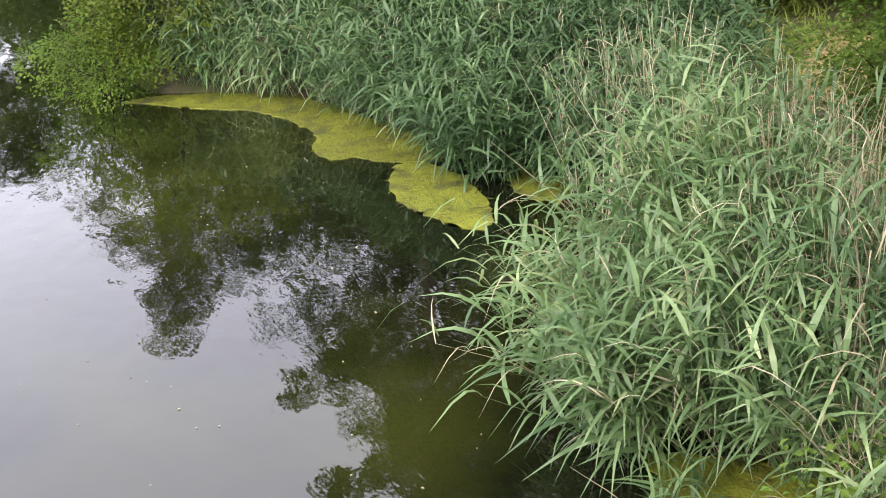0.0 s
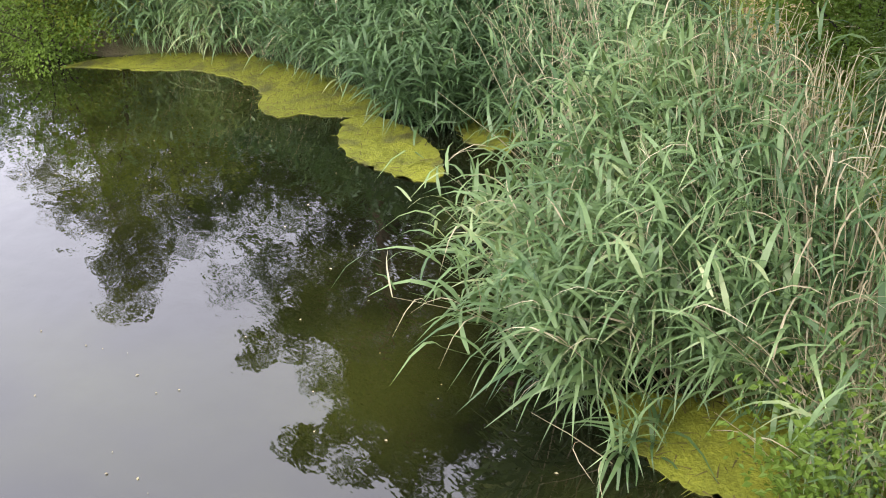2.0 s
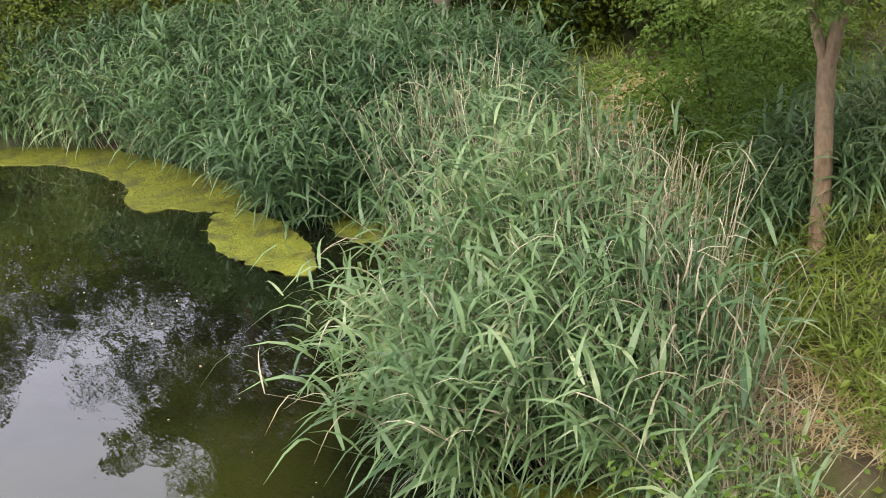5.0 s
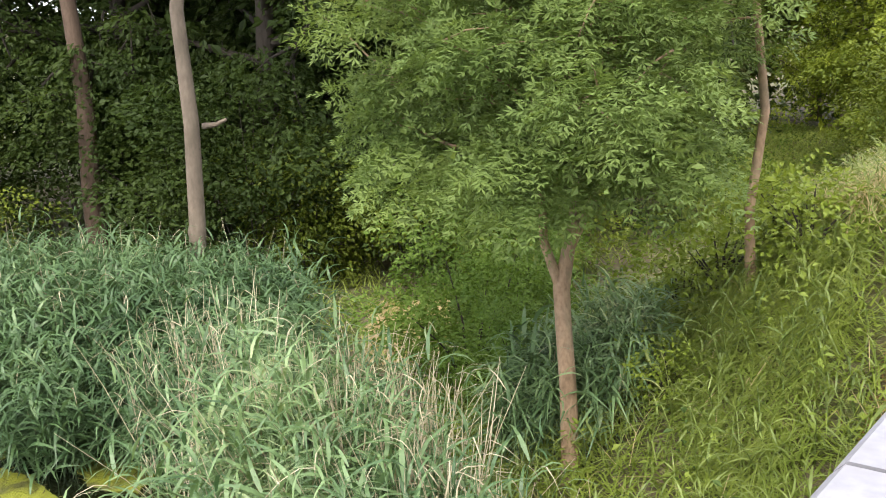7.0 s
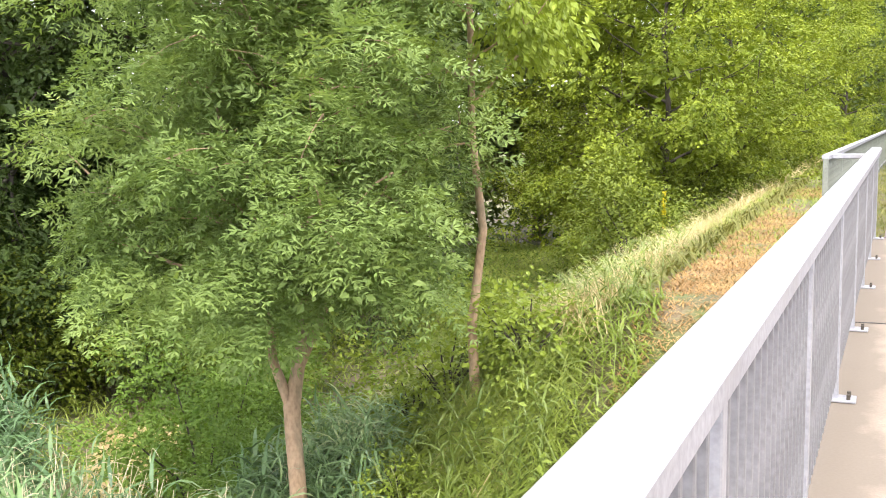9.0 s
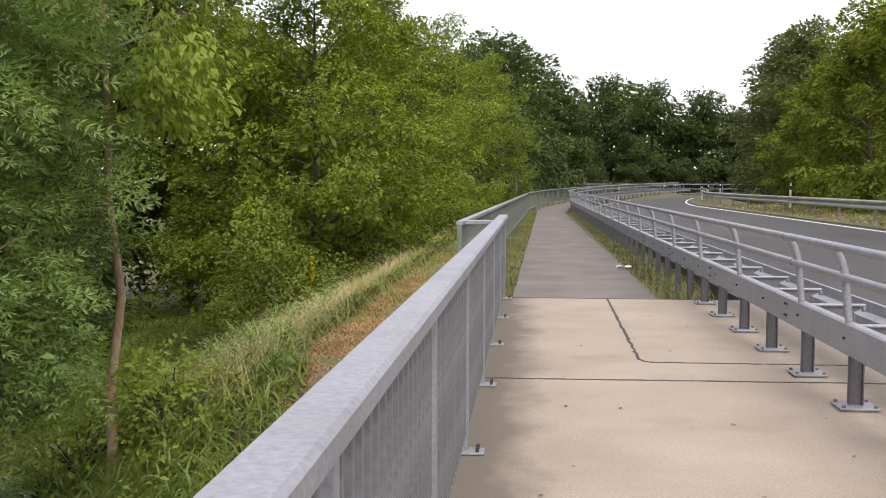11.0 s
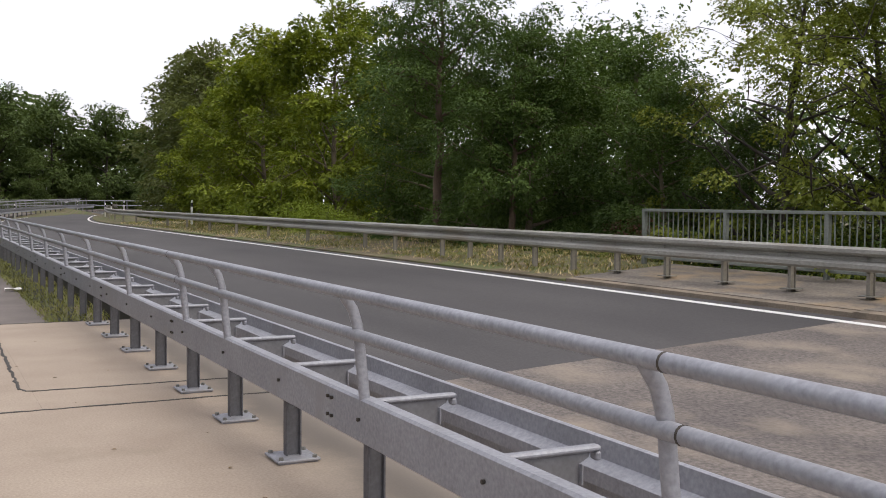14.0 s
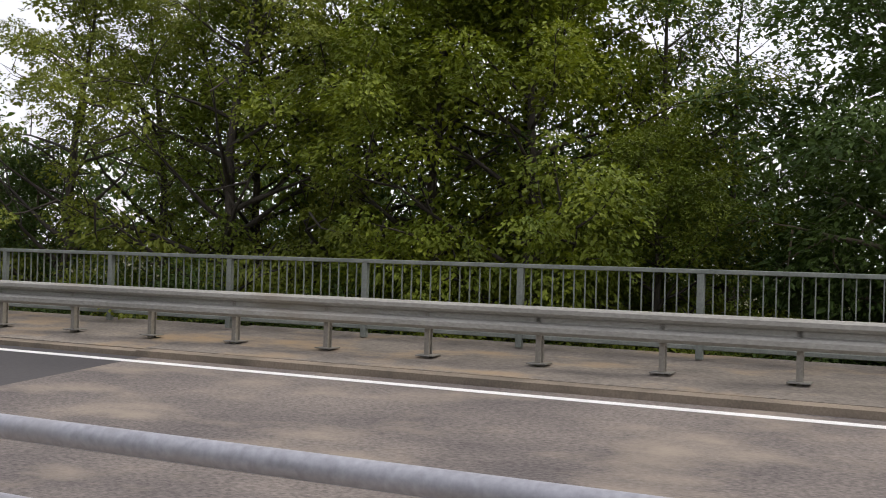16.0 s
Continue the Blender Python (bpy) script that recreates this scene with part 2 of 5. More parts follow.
# ---- mesh helpers ----
def part(name, bm, material, parent=None, label="", smooth=False):
    me = bpy.data.meshes.new(name)
    bm.normal_update()
    bm.to_mesh(me)
    bm.free()
    me.materials.append(material)
    if smooth:
        for p in me.polygons:
            p.use_smooth = True
    ob = new(name, me)
    ob.parent = parent
    return tagged(ob, label)


def array_mesh(name, verts, faces, material, smooth=False):
    """A mesh from arrays: verts (n, 3), faces (m, 3 or 4)."""
    me = bpy.data.meshes.new(name)
    n, k = faces.shape
    me.vertices.add(len(verts))
    me.vertices.foreach_set("co", np.ascontiguousarray(verts, np.float32).ravel())
    me.loops.add(n * k)
    me.loops.foreach_set("vertex_index", np.ascontiguousarray(faces, np.int32).ravel())
    me.polygons.add(n)
    me.polygons.foreach_set("loop_start", np.arange(0, n * k, k, dtype=np.int32))
    me.polygons.foreach_set("use_smooth", np.full(n, smooth))
    me.update(calc_edges=True)
    me.materials.append(material)
    return me


def array_part(name, verts, faces, material, parent=None, label="", smooth=False):
    ob = new(name, array_mesh(name, verts, faces, material, smooth))
    ob.parent = parent
    return tagged(ob, label)


def thing(name, label, category, group="", kind="", at=(0, 0, 0)):
    ob = new(name)
    ob.location = at
    ob.empty_display_size = 0.2
    return tagged(ob, label, category, group, kind)


def box(bm, lo, hi, bevel=0.0):
    c, s = (Vector(lo) + Vector(hi)) / 2, Vector(hi) - Vector(lo)
    geo = bmesh.ops.create_cube(bm, size=1, matrix=Matrix.Translation(c) @ Matrix.Diagonal((*s, 1)))
    if bevel:
        edges = {e for v in geo["verts"] for e in v.link_edges}
        bmesh.ops.bevel(bm, geom=list(edges), offset=bevel, segments=1, affect="EDGES")
    return bm


def tube(bm, pts, radii, sides=8, caps=True):
    """A round bar through the points."""
    pts = [Vector(p) for p in pts]
    radii = radii if hasattr(radii, "__len__") else [radii] * len(pts)
    rings = []
    for i, (p, r) in enumerate(zip(pts, radii)):
        d = (pts[min(i + 1, len(pts) - 1)] - pts[max(i - 1, 0)]).normalized()
        u = d.cross(Vector((1, 0, 0)) if abs(d.x) < 0.8 else Vector((0, 1, 0))).normalized()
        w = d.cross(u)
        rings.append([bm.verts.new(p + (u * math.cos(2 * math.pi * k / sides) + w * math.sin(2 * math.pi * k / sides)) * r) for k in range(sides)])
    for a, b in zip(rings, rings[1:]):
        for k in range(sides):
            bm.faces.new((a[k], a[(k + 1) % sides], b[(k + 1) % sides], b[k]))
    if caps:
        bm.faces.new(rings[0][::-1])
        bm.faces.new(rings[-1])
    return bm


def sweep(bm, profile, pts, closed=True):
    """A profile of (across, up) carried along plan points (x, y, z, heading in radians from +y to the right)."""
    rings = []
    for x, y, z, h in pts:
        c, s = math.cos(h), math.sin(h)
        rings.append([bm.verts.new((x + a * c, y - a * s, z + u)) for a, u in profile])
    n = len(profile)
    for a, b in zip(rings, rings[1:]):
        for k in range(n if closed else n - 1):
            bm.faces.new((a[k], a[(k + 1) % n], b[(k + 1) % n], b[k]))
    if closed:
        bm.faces.new(rings[0])
        bm.faces.new(rings[-1][::-1])
    bmesh.ops.recalc_face_normals(bm, faces=bm.faces)
    return bm


# ---- plan: the road's line and the ground ----
BEND, RADIUS = 62.0, 95.0


def rise(y):
    s = min(max((y - 62) / 70, 0), 1)
    return 0.75 * s * s * (3 - 2 * s)


def line(y, off):
    """A plan point off metres to the right of the line x = 0, which bends to the right far ahead: (x, y, z, heading)."""
    if y <= BEND:
        return (off, y, 0.0 + rise(y), 0.0)
    a = (y - BEND) / RADIUS
    cx = RADIUS
    return (cx - (cx - off) * math.cos(a), BEND + (cx - off) * math.sin(a), rise(y), a)


WATER, LOW = -3.1, -2.85
CREST_X, CREST_Y = -2.4, 9.3


def shore(x):
    """The y at which the near bank meets the water."""
    pts = ((-60, -14.0), (-44, -8.0), (-39, 3.0), (-30, 5.0), (-21, 5.0), (-18.4, 4.2), (-17.3, 3.3), (-16.5, 3.4), (-15.4, 4.4), (-14.5, 5.2), (-13.5, 5.6), (-12.4, 5.8), (-11.3, 6.0), (-10.5, 6.1), (-9.9, 6.9), (-9.0, 6.7), (-8.4, 6.0), (-7.3, 5.2), (-6.4, 4.4), (-5.0, 4.3), (-3.9, 4.6), (-3.3, 4.7), (-2.4, 4.8), (0, 5.0), (12, 6.0), (30, 9), (400, 40))
    for (xa, ya), (xb, yb) in zip(pts, pts[1:]):
        if x <= xb:
            return ya + (yb - ya) * (x - xa) / (xb - xa)
    return 40


def ease(s):
    s = min(max(s, 0.0), 1.0)
    return 0.55 * s * s * (3 - 2 * s) + 0.45 * s


def height(x, y):
    """The ground: the road's embankment, its slope, the low river bank, the river bed."""
    left = math.hypot(max(CREST_X - x, 0), max(CREST_Y - y, 0))
    right = math.hypot(max(x - 12.4, 0), max(CREST_Y - y, 0))
    u = max(left, right)
    bank = min(max((x - 2.9) * 0.065, 0), 0.52)
    z = -0.06 + bank + rise(y) - 2.7 * ease(u / 4.6)
    z = max(z, LOW + 0.12 * math.sin(0.7 * x) * math.cos(0.5 * y) + 0.05)
    if x > 12.4:
        z = max(z, -1.6)
    d = shore(x) - y
    if d > -0.6 and x < 12:
        z = min(z, WATER + 0.2 - 0.35 * (d + 0.6))
    if -90 < x < 12 and y < -34:
        z = min(WATER - 0.5 + 0.25 * (-34 - y), LOW + 0.5)
    return max(z, WATER - 1.6)


# ---- ground, water, roads ----
def spread(lo, hi, near_lo, near_hi, step, grow=1.35):
    v = list(np.arange(near_lo, near_hi + 1e-6, step))
    s, d = v[-1], step
    while s < hi:
        d *= grow
        s = min(s + d, hi)
        v.append(s)
    s, d = v[0], step
    while s > lo:
        d *= grow
        s = max(s - d, lo)
        v.insert(0, s)
    return np.array(v)


def build_ground():
    xs, ys = spread(-900, 900, -20, 22, 0.4), spread(-700, 1500, -6, 30, 0.4)
    verts = np.array([(x, y, height(x, y) + 0.03 * noise.noise((x * 1.3, y * 1.3, 0))) for y in ys for x in xs])
    # under the roads and the footway the soil lies a little lower
    inside = (verts[:, 0] > -0.9) & (verts[:, 0] < 12.3) & (verts[:, 1] > 5.0)
    verts[inside, 2] -= 0.35
    n = len(xs)
    i = np.arange(len(ys) - 1)[:, None] * n + np.arange(n - 1)
    faces = np.stack([i, i + 1, i + n + 1, i + n], -1).reshape(-1, 4)
    ob = array_part("ground", verts, faces, M_SOIL, smooth=True)
    tagged(ob, "sloping earth bank with grass and straw litter", "ground", kind="structure")


def water_material():
    """Dark still water: a mirror that strengthens towards grazing view, over a nearly black body."""
    m = bpy.data.materials.new("river_water")
    m.use_nodes = True
    nt = m.node_tree
    b, out = nt.nodes["Principled BSDF"], nt.nodes["Material Output"]
    b.inputs["Roughness"].default_value, b.inputs["Specular IOR Level"].default_value = 0.5, 0.0
    no = noise_node(nt, 0.35, 3)
    r = ramp_node(nt, [(0.45, (0.007, 0.008, 0.004)), (0.7, (0.036, 0.04, 0.009))])
    nt.links.new(no.outputs["Fac"], r.inputs["Fac"])
    nt.links.new(r.outputs["Color"], b.inputs["Base Color"])
    big, small = noise_node(nt, 0.8, 2, (1, 1.6, 1)), noise_node(nt, 5.0, 2, (1, 1.8, 1))
    ad = nt.nodes.new("ShaderNodeMath")
    ad.operation = "MULTIPLY_ADD"
    ad.inputs[1].default_value = 0.12
    nt.links.new(small.outputs["Fac"], ad.inputs[0])
    nt.links.new(big.outputs["Fac"], ad.inputs[2])
    bp = nt.nodes.new("ShaderNodeBump")
    bp.inputs["Strength"].default_value, bp.inputs["Distance"].default_value = 0.5, 0.02
    nt.links.new(ad.outputs[0], bp.inputs["Height"])
    gl, fr, mx = (nt.nodes.new("ShaderNode" + k) for k in ("BsdfGlossy", "Fresnel", "MixShader"))
    gl.inputs["Roughness"].default_value = 0.02
    gl.inputs["Color"].default_value = (0.96, 0.955, 1.0, 1)
    fr.inputs["IOR"].default_value = 1.33
    gain = nt.nodes.new("ShaderNodeMath")
    gain.operation = "MULTIPLY_ADD"
    gain.use_clamp = True
    gain.inputs[1].default_value, gain.inputs[2].default_value = 2.8, 0.065
    for n in (gl, fr):
        nt.links.new(bp.outputs["Normal"], n.inputs["Normal"])
    nt.links.new(fr.outputs[0], gain.inputs[0])
    nt.links.new(gain.outputs[0], mx.inputs[0])
    nt.links.new(b.outputs[0], mx.inputs[1])
    nt.links.new(gl.outputs[0], mx.inputs[2])
    nt.links.new(mx.outputs[0], out.inputs["Surface"])
    return m


def build_water():
    xs, ys = np.linspace(-90, 16, 40), np.linspace(-36, 12, 20)
    verts = np.array([(x, y, WATER) for y in ys for x in xs])
    n = len(xs)
    i = np.arange(len(ys) - 1)[:, None] * n + np.arange(n - 1)
    ob = array_part("water", verts, np.stack([i, i + 1, i + n + 1, i + n], -1).reshape(-1, 4), water_material())
    tagged(ob, "calm dark river water mirroring sky and trees", "water", kind="structure")


def strip(name, y0, y1, left, right, z, material, label, thick=0.3, step=4.0, slope=0.0, category="road", drift=(0.0, 0.0)):
    """A paved strip along the road's line, with real thickness. slope: its fall across, from x = 2.95; drift: how far its edges move over for each metre beyond y = 15."""
    bm = bmesh.new()
    n = max(1, int((y1 - y0) / step))
    top, low = [], []
    for i in range(n + 1):
        s = i / n
        row, row2 = [], []
        for k in range(5):
            f = k / 4
            along = y0 + (y1 - y0) * s
            far = min(max(along - 15, 0), 57)
            off = (left + drift[0] * far) * (1 - f) + (right + drift[1] * far) * f
            x, y, zz, h = line(along, off)
            zc = z + slope * (off - 2.95)
            row.append(bm.verts.new((x, y, zz + zc)))
            row2.append(bm.verts.new((x, y, zz + zc - thick)))
        top.append(row)
        low.append(row2)
    for r, q in zip(top, top[1:]):
        for k in range(4):
            bm.faces.new((r[k], r[k + 1], q[k + 1], q[k]))
    for i in range(n):
        bm.faces.new((top[i][0], top[i + 1][0], low[i + 1][0], low[i][0]))
        bm.faces.new((top[i + 1][4], top[i][4], low[i][4], low[i + 1][4]))
    for e, flip in ((0, False), (n, True)):
        for k in range(4):
            f = (top[e][k], low[e][k], low[e][k + 1], top[e][k + 1])
            bm.faces.new(f[::-1] if flip else f)
    bmesh.ops.recalc_face_normals(bm, faces=bm.faces)
    return tagged(part(name, bm, material), label, category, kind="structure")


ROAD_Z = -0.12
build_ground()
build_water()
BANK = 0.064
strip("road_bridge", -60, 8.74, 2.95, 9.8, ROAD_Z, M_BRIDGE_ROAD, "worn brownish asphalt on the bridge deck", 0.5, 4, BANK)
strip("road", 8.74, 190, 2.95, 9.8, ROAD_Z, M_ASPHALT, "smooth dark grey asphalt road", 0.4, 3, BANK)
strip("road_line_far", -60, 190, 9.46, 9.58, ROAD_Z + 0.004, M_WHITE, "solid white painted edge line", 0.003, 3, BANK, category="line")
strip("road_line_near", -60, 190, 3.3, 3.42, ROAD_Z + 0.004, M_WHITE, "solid white painted edge line", 0.003, 3, BANK, category="line")
strip("pavement_path", 14.86, 150, -0.47, 1.6, -0.012, M_PATH, "grey asphalt foot and cycle path", 0.2, 3, category="path", drift=(0.012, 0.006))
strip("kerb_far", -60, 8.86, 9.8, 9.97, -0.155, M_SEAM_KERB, "dirty concrete kerb stones", 0.5, 2, 0.08, category="kerb")
strip("kerb_far_end", 8.885, 15.0, 9.83, 9.99, -0.175, M_SEAM_KERB, "sunken dirty concrete kerb stones", 0.5, 2, 0.08, category="kerb")
strip("pavement_far", -60, 8.86, 9.975, 12.1, -0.15, M_KERB, "stained concrete pavement with raised kerb", 0.5, 2, 0.08, category="pavement")
strip("pavement_far_end", 8.885, 15.0, 9.995, 12.1, -0.165, M_KERB, "stained concrete pavement beyond the bridge joint", 0.5, 2, 0.08, category="pavement")
strip("verge_far", 15.0, 190, 9.8, 12.4, -0.16, M_SOIL, "dry grassy road verge", 0.3, 3, 0.075, category="verge")


def build_footway():
    top = thing("footway", "sandy beige concrete footway slabs with dark joints", "footway", kind="structure")
    g = 0.0005
    slabs = ((-0.72, 2.95, -30, 8.66), (-0.72, 0.89, 8.66, 14.85), (0.89, 2.95, 8.66, 9.55), (0.89, 2.95, 9.55, 14.85))
    for x0, x1, y0, y1 in slabs:
        bm = bmesh.new()
        box(bm, (x0 + g, y0 + g, -0.5), (x1 - g, y1 - g, 0.0))
        part("slab", bm, M_CONCRETE, top)
    rnd = random.Random(3)
    for a, b in (((-0.7, 8.64), (2.9, 8.7)), ((0.89, 9.55), (2.9, 9.55)), ((0.87, 14.8), (0.8, 9.72)), ((0.8, 9.72), (0.84, 9.58)), ((0.84, 9.58), (0.95, 9.548)), ((-0.7, 14.855), (2.9, 14.855))):
        bm = bmesh.new()
        n = max(4, int(12 * math.dist(a, b)))
        pts = []
        for i in range(n + 1):
            s = i / n
            w = 0.011 * rnd.uniform(-1, 1) * (0 < i < n)
            p = Vector((*a, 0)).lerp(Vector((*b, 0)), s)
            across = Vector((b[1] - a[1], a[0] - b[0], 0)).normalized()
            pts.append((p + across * w, across, 0.015 * rnd.uniform(0.6, 1.3)))
        top_v = [(bm.verts.new(p + c * r + Vector((0, 0, 0.004))), bm.verts.new(p - c * r + Vector((0, 0, 0.004))), bm.verts.new(p + c * r - Vector((0, 0, 0.05))), bm.verts.new(p - c * r - Vector((0, 0, 0.05)))) for p, c, r in pts]
        for p, q in zip(top_v, top_v[1:]):
            bm.faces.new((p[0], p[1], q[1], q[0]))
            bm.faces.new((p[0], q[0], q[2], p[2]))
            bm.faces.new((p[1], p[3], q[3], q[1]))
        bmesh.ops.recalc_face_normals(bm, faces=bm.faces)
        part("joint", bm, M_SEAM, top, "dark bitumen joint")
    deck = bmesh.new()
    box(deck, (-0.78, -30, -0.95), (12.05, 9.0, -0.62), 0.02)
    tagged(part("bridge_deck", deck, M_KERB), "concrete bridge deck over the river", "bridge", kind="structure")
    wall = bmesh.new()
    box(wall, (-0.7, 8.6, -3.6), (12.0, 9.6, -0.955), 0.02)
    tagged(part("abutment_wall", wall, M_KERB), "concrete bridge abutment", "wall", kind="structure")
    wing = bmesh.new()
    box(wing, (-0.76, 9.605, -2.2), (-0.5, 14.8, -0.505), 0.02)
    tagged(part("wing_wall", wing, M_KERB), "concrete wing wall under the footway", "wall", kind="structure")


build_footway()


# ---- railings and guard rails ----
def near_railing():
    top = thing("footway_railing", "galvanised steel footway railing with flat handrail and upright bars", "railing", at=(-0.59, 4, 0))
    o = top.location
    y0, y1 = -7.0, 14.75
    posts = [14.68 - 2.12 * k for k in range(10)]
    prof = [(-0.066, 0.0), (-0.066, 0.047), (-0.053, 0.06), (0.053, 0.06), (0.066, 0.047), (0.066, 0.0), (0.058, 0.0), (0.058, 0.04), (-0.058, 0.04), (-0.058, 0.0)]
    cuts = [y0, 0.9, 8.65, y1]
    for a, b in zip(cuts, cuts[1:]):
        bm = bmesh.new()
        sweep(bm, prof, [(0, a + 0.004 - o.y, 1.12, 0), (0, b - 0.004 - o.y, 1.12, 0)])
        part("handrail", bm, M_STEEL, top, "broad flat handrail, pale from weather")
    bm = bmesh.new()
    box(bm, (-0.02, y0 - o.y, 0.1), (0.02, y1 - o.y, 0.13), 0.004)
    part("bottom_rail", bm, M_STEEL, top)
    bm = bmesh.new()
    box(bm, (-0.03, -0.0125, 0.135), (0.03, 0.0125, 1.155), 0.003)
    post = bmesh.new()
    box(post, (-0.035, -0.03, 0.012), (0.035, 0.03, 1.158), 0.004)
    plate = bmesh.new()
    box(plate, (-0.06, -0.07, 0.002), (0.13, 0.07, 0.016), 0.003)
    bolt = bmesh.new()
    bmesh.ops.create_cone(bolt, cap_ends=True, segments=6, radius1=0.012, radius2=0.012, depth=0.03, matrix=Matrix.Translation((0.09, 0, 0.03)))
    meshes = []
    for nm, b, mt in (("post", post, M_STEEL), ("base_plate", plate, M_STEEL), ("bolt", bolt, M_BOLT)):
        me = bpy.data.meshes.new(nm)
        b.to_mesh(me)
        b.free()
        me.materials.append(mt)
        meshes.append(me)
    for y in posts:
        p = new("post", meshes[0])
        p.parent, p.location = top, (0, y - o.y, 0)
        for nm, me, dy in (("base_plate", meshes[1], 0), ("bolt", meshes[2], 0.04), ("bolt", meshes[2], -0.04)):
            q = new(nm, me)
            q.parent, q.location = p, (0, dy, 0)
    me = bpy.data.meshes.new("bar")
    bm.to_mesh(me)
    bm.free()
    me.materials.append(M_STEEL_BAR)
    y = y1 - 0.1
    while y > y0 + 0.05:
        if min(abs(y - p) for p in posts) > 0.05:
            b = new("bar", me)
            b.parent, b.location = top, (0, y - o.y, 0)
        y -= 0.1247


def path_railing():
    """The lower railing beside the asphalt path, set further out."""
    top = thing("path_railing", "weathered steel path railing with upright bars", "railing", at=(-1.15, 15, 0))
    o = Vector(top.location)

    def at(y):
        x, yy, z, h = line(y, -1.15 + 0.016 * min(y - 15, 57))
        return (x - o.x, yy - o.y, z - 0.03, h)
    ys = list(np.arange(14.2, 118, 2.5))
    bm = bmesh.new()
    sweep(bm, [(-0.05, 1.08), (-0.05, 1.13), (0.05, 1.13), (0.05, 1.08)], [at(y) for y in ys])
    part("handrail", bm, M_STEEL, top)
    bm = bmesh.new()
    sweep(bm, [(-0.02, 0.14), (-0.02, 0.18), (0.02, 0.18), (0.02, 0.14)], [at(y) for y in ys])
    part("bottom_rail", bm, M_STEEL, top)
    bm = bmesh.new()
    box(bm, (0.06, 14.1 - o.y, 1.06), (0.62, 14.2 - o.y, 1.12), 0.01)
    part("return_rail", bm, M_STEEL, top)
    post, bar = bmesh.new(), bmesh.new()
    box(post, (-0.035, -0.03, -0.4), (0.035, 0.03, 1.09), 0.004)
    box(bar, (-0.012, -0.006, 0.16), (0.012, 0.006, 1.1))
    mp, mb = bpy.data.meshes.new("post"), bpy.data.meshes.new("bar")
    for me, b in ((mp, post), (mb, bar)):
        b.to_mesh(me)
        b.free()
        me.materials.append(M_STEEL_GREEN)
    for y in ys:
        p = new("post", mp)
        x, yy, z, h = at(y)
        p.parent, p.location, p.rotation_euler = top, (x, yy, z), (0, 0, -h)
    y = 14.35
    while y < 55:
        p = new("bar", mb)
        x, yy, z, h = at(y)
        p.parent, p.location, p.rotation_euler = top, (x, yy, z), (0, 0, -h)
        y += 0.15
    bm = bmesh.new()
    while y < 117:
        x, yy, z, h = at(y)
        box(bm, (x - 0.012, yy - 0.006, z + 0.16), (x + 0.012, yy + 0.006, z + 1.1))
        y += 0.3
    tagged(part("bar_stand", bm, M_STEEL_GREEN, top), kind="stuff")


def section_mesh(name, w, d, h, material, t=0.012, z0=0.0):
    """An upright of I section, its flanges facing across."""
    bm = bmesh.new()
    box(bm, (-w / 2, -d / 2, z0), (-w / 2 + t, d / 2, h), 0.002)
    box(bm, (w / 2 - t, -d / 2, z0), (w / 2, d / 2, h), 0.002)
    box(bm, (-w / 2 + t + 0.0005, -t / 2, z0), (w / 2 - t - 0.0005, t / 2, h))
    me = bpy.data.meshes.new(name)
    bm.to_mesh(me)
    bm.free()
    me.materials.append(material)
    return me


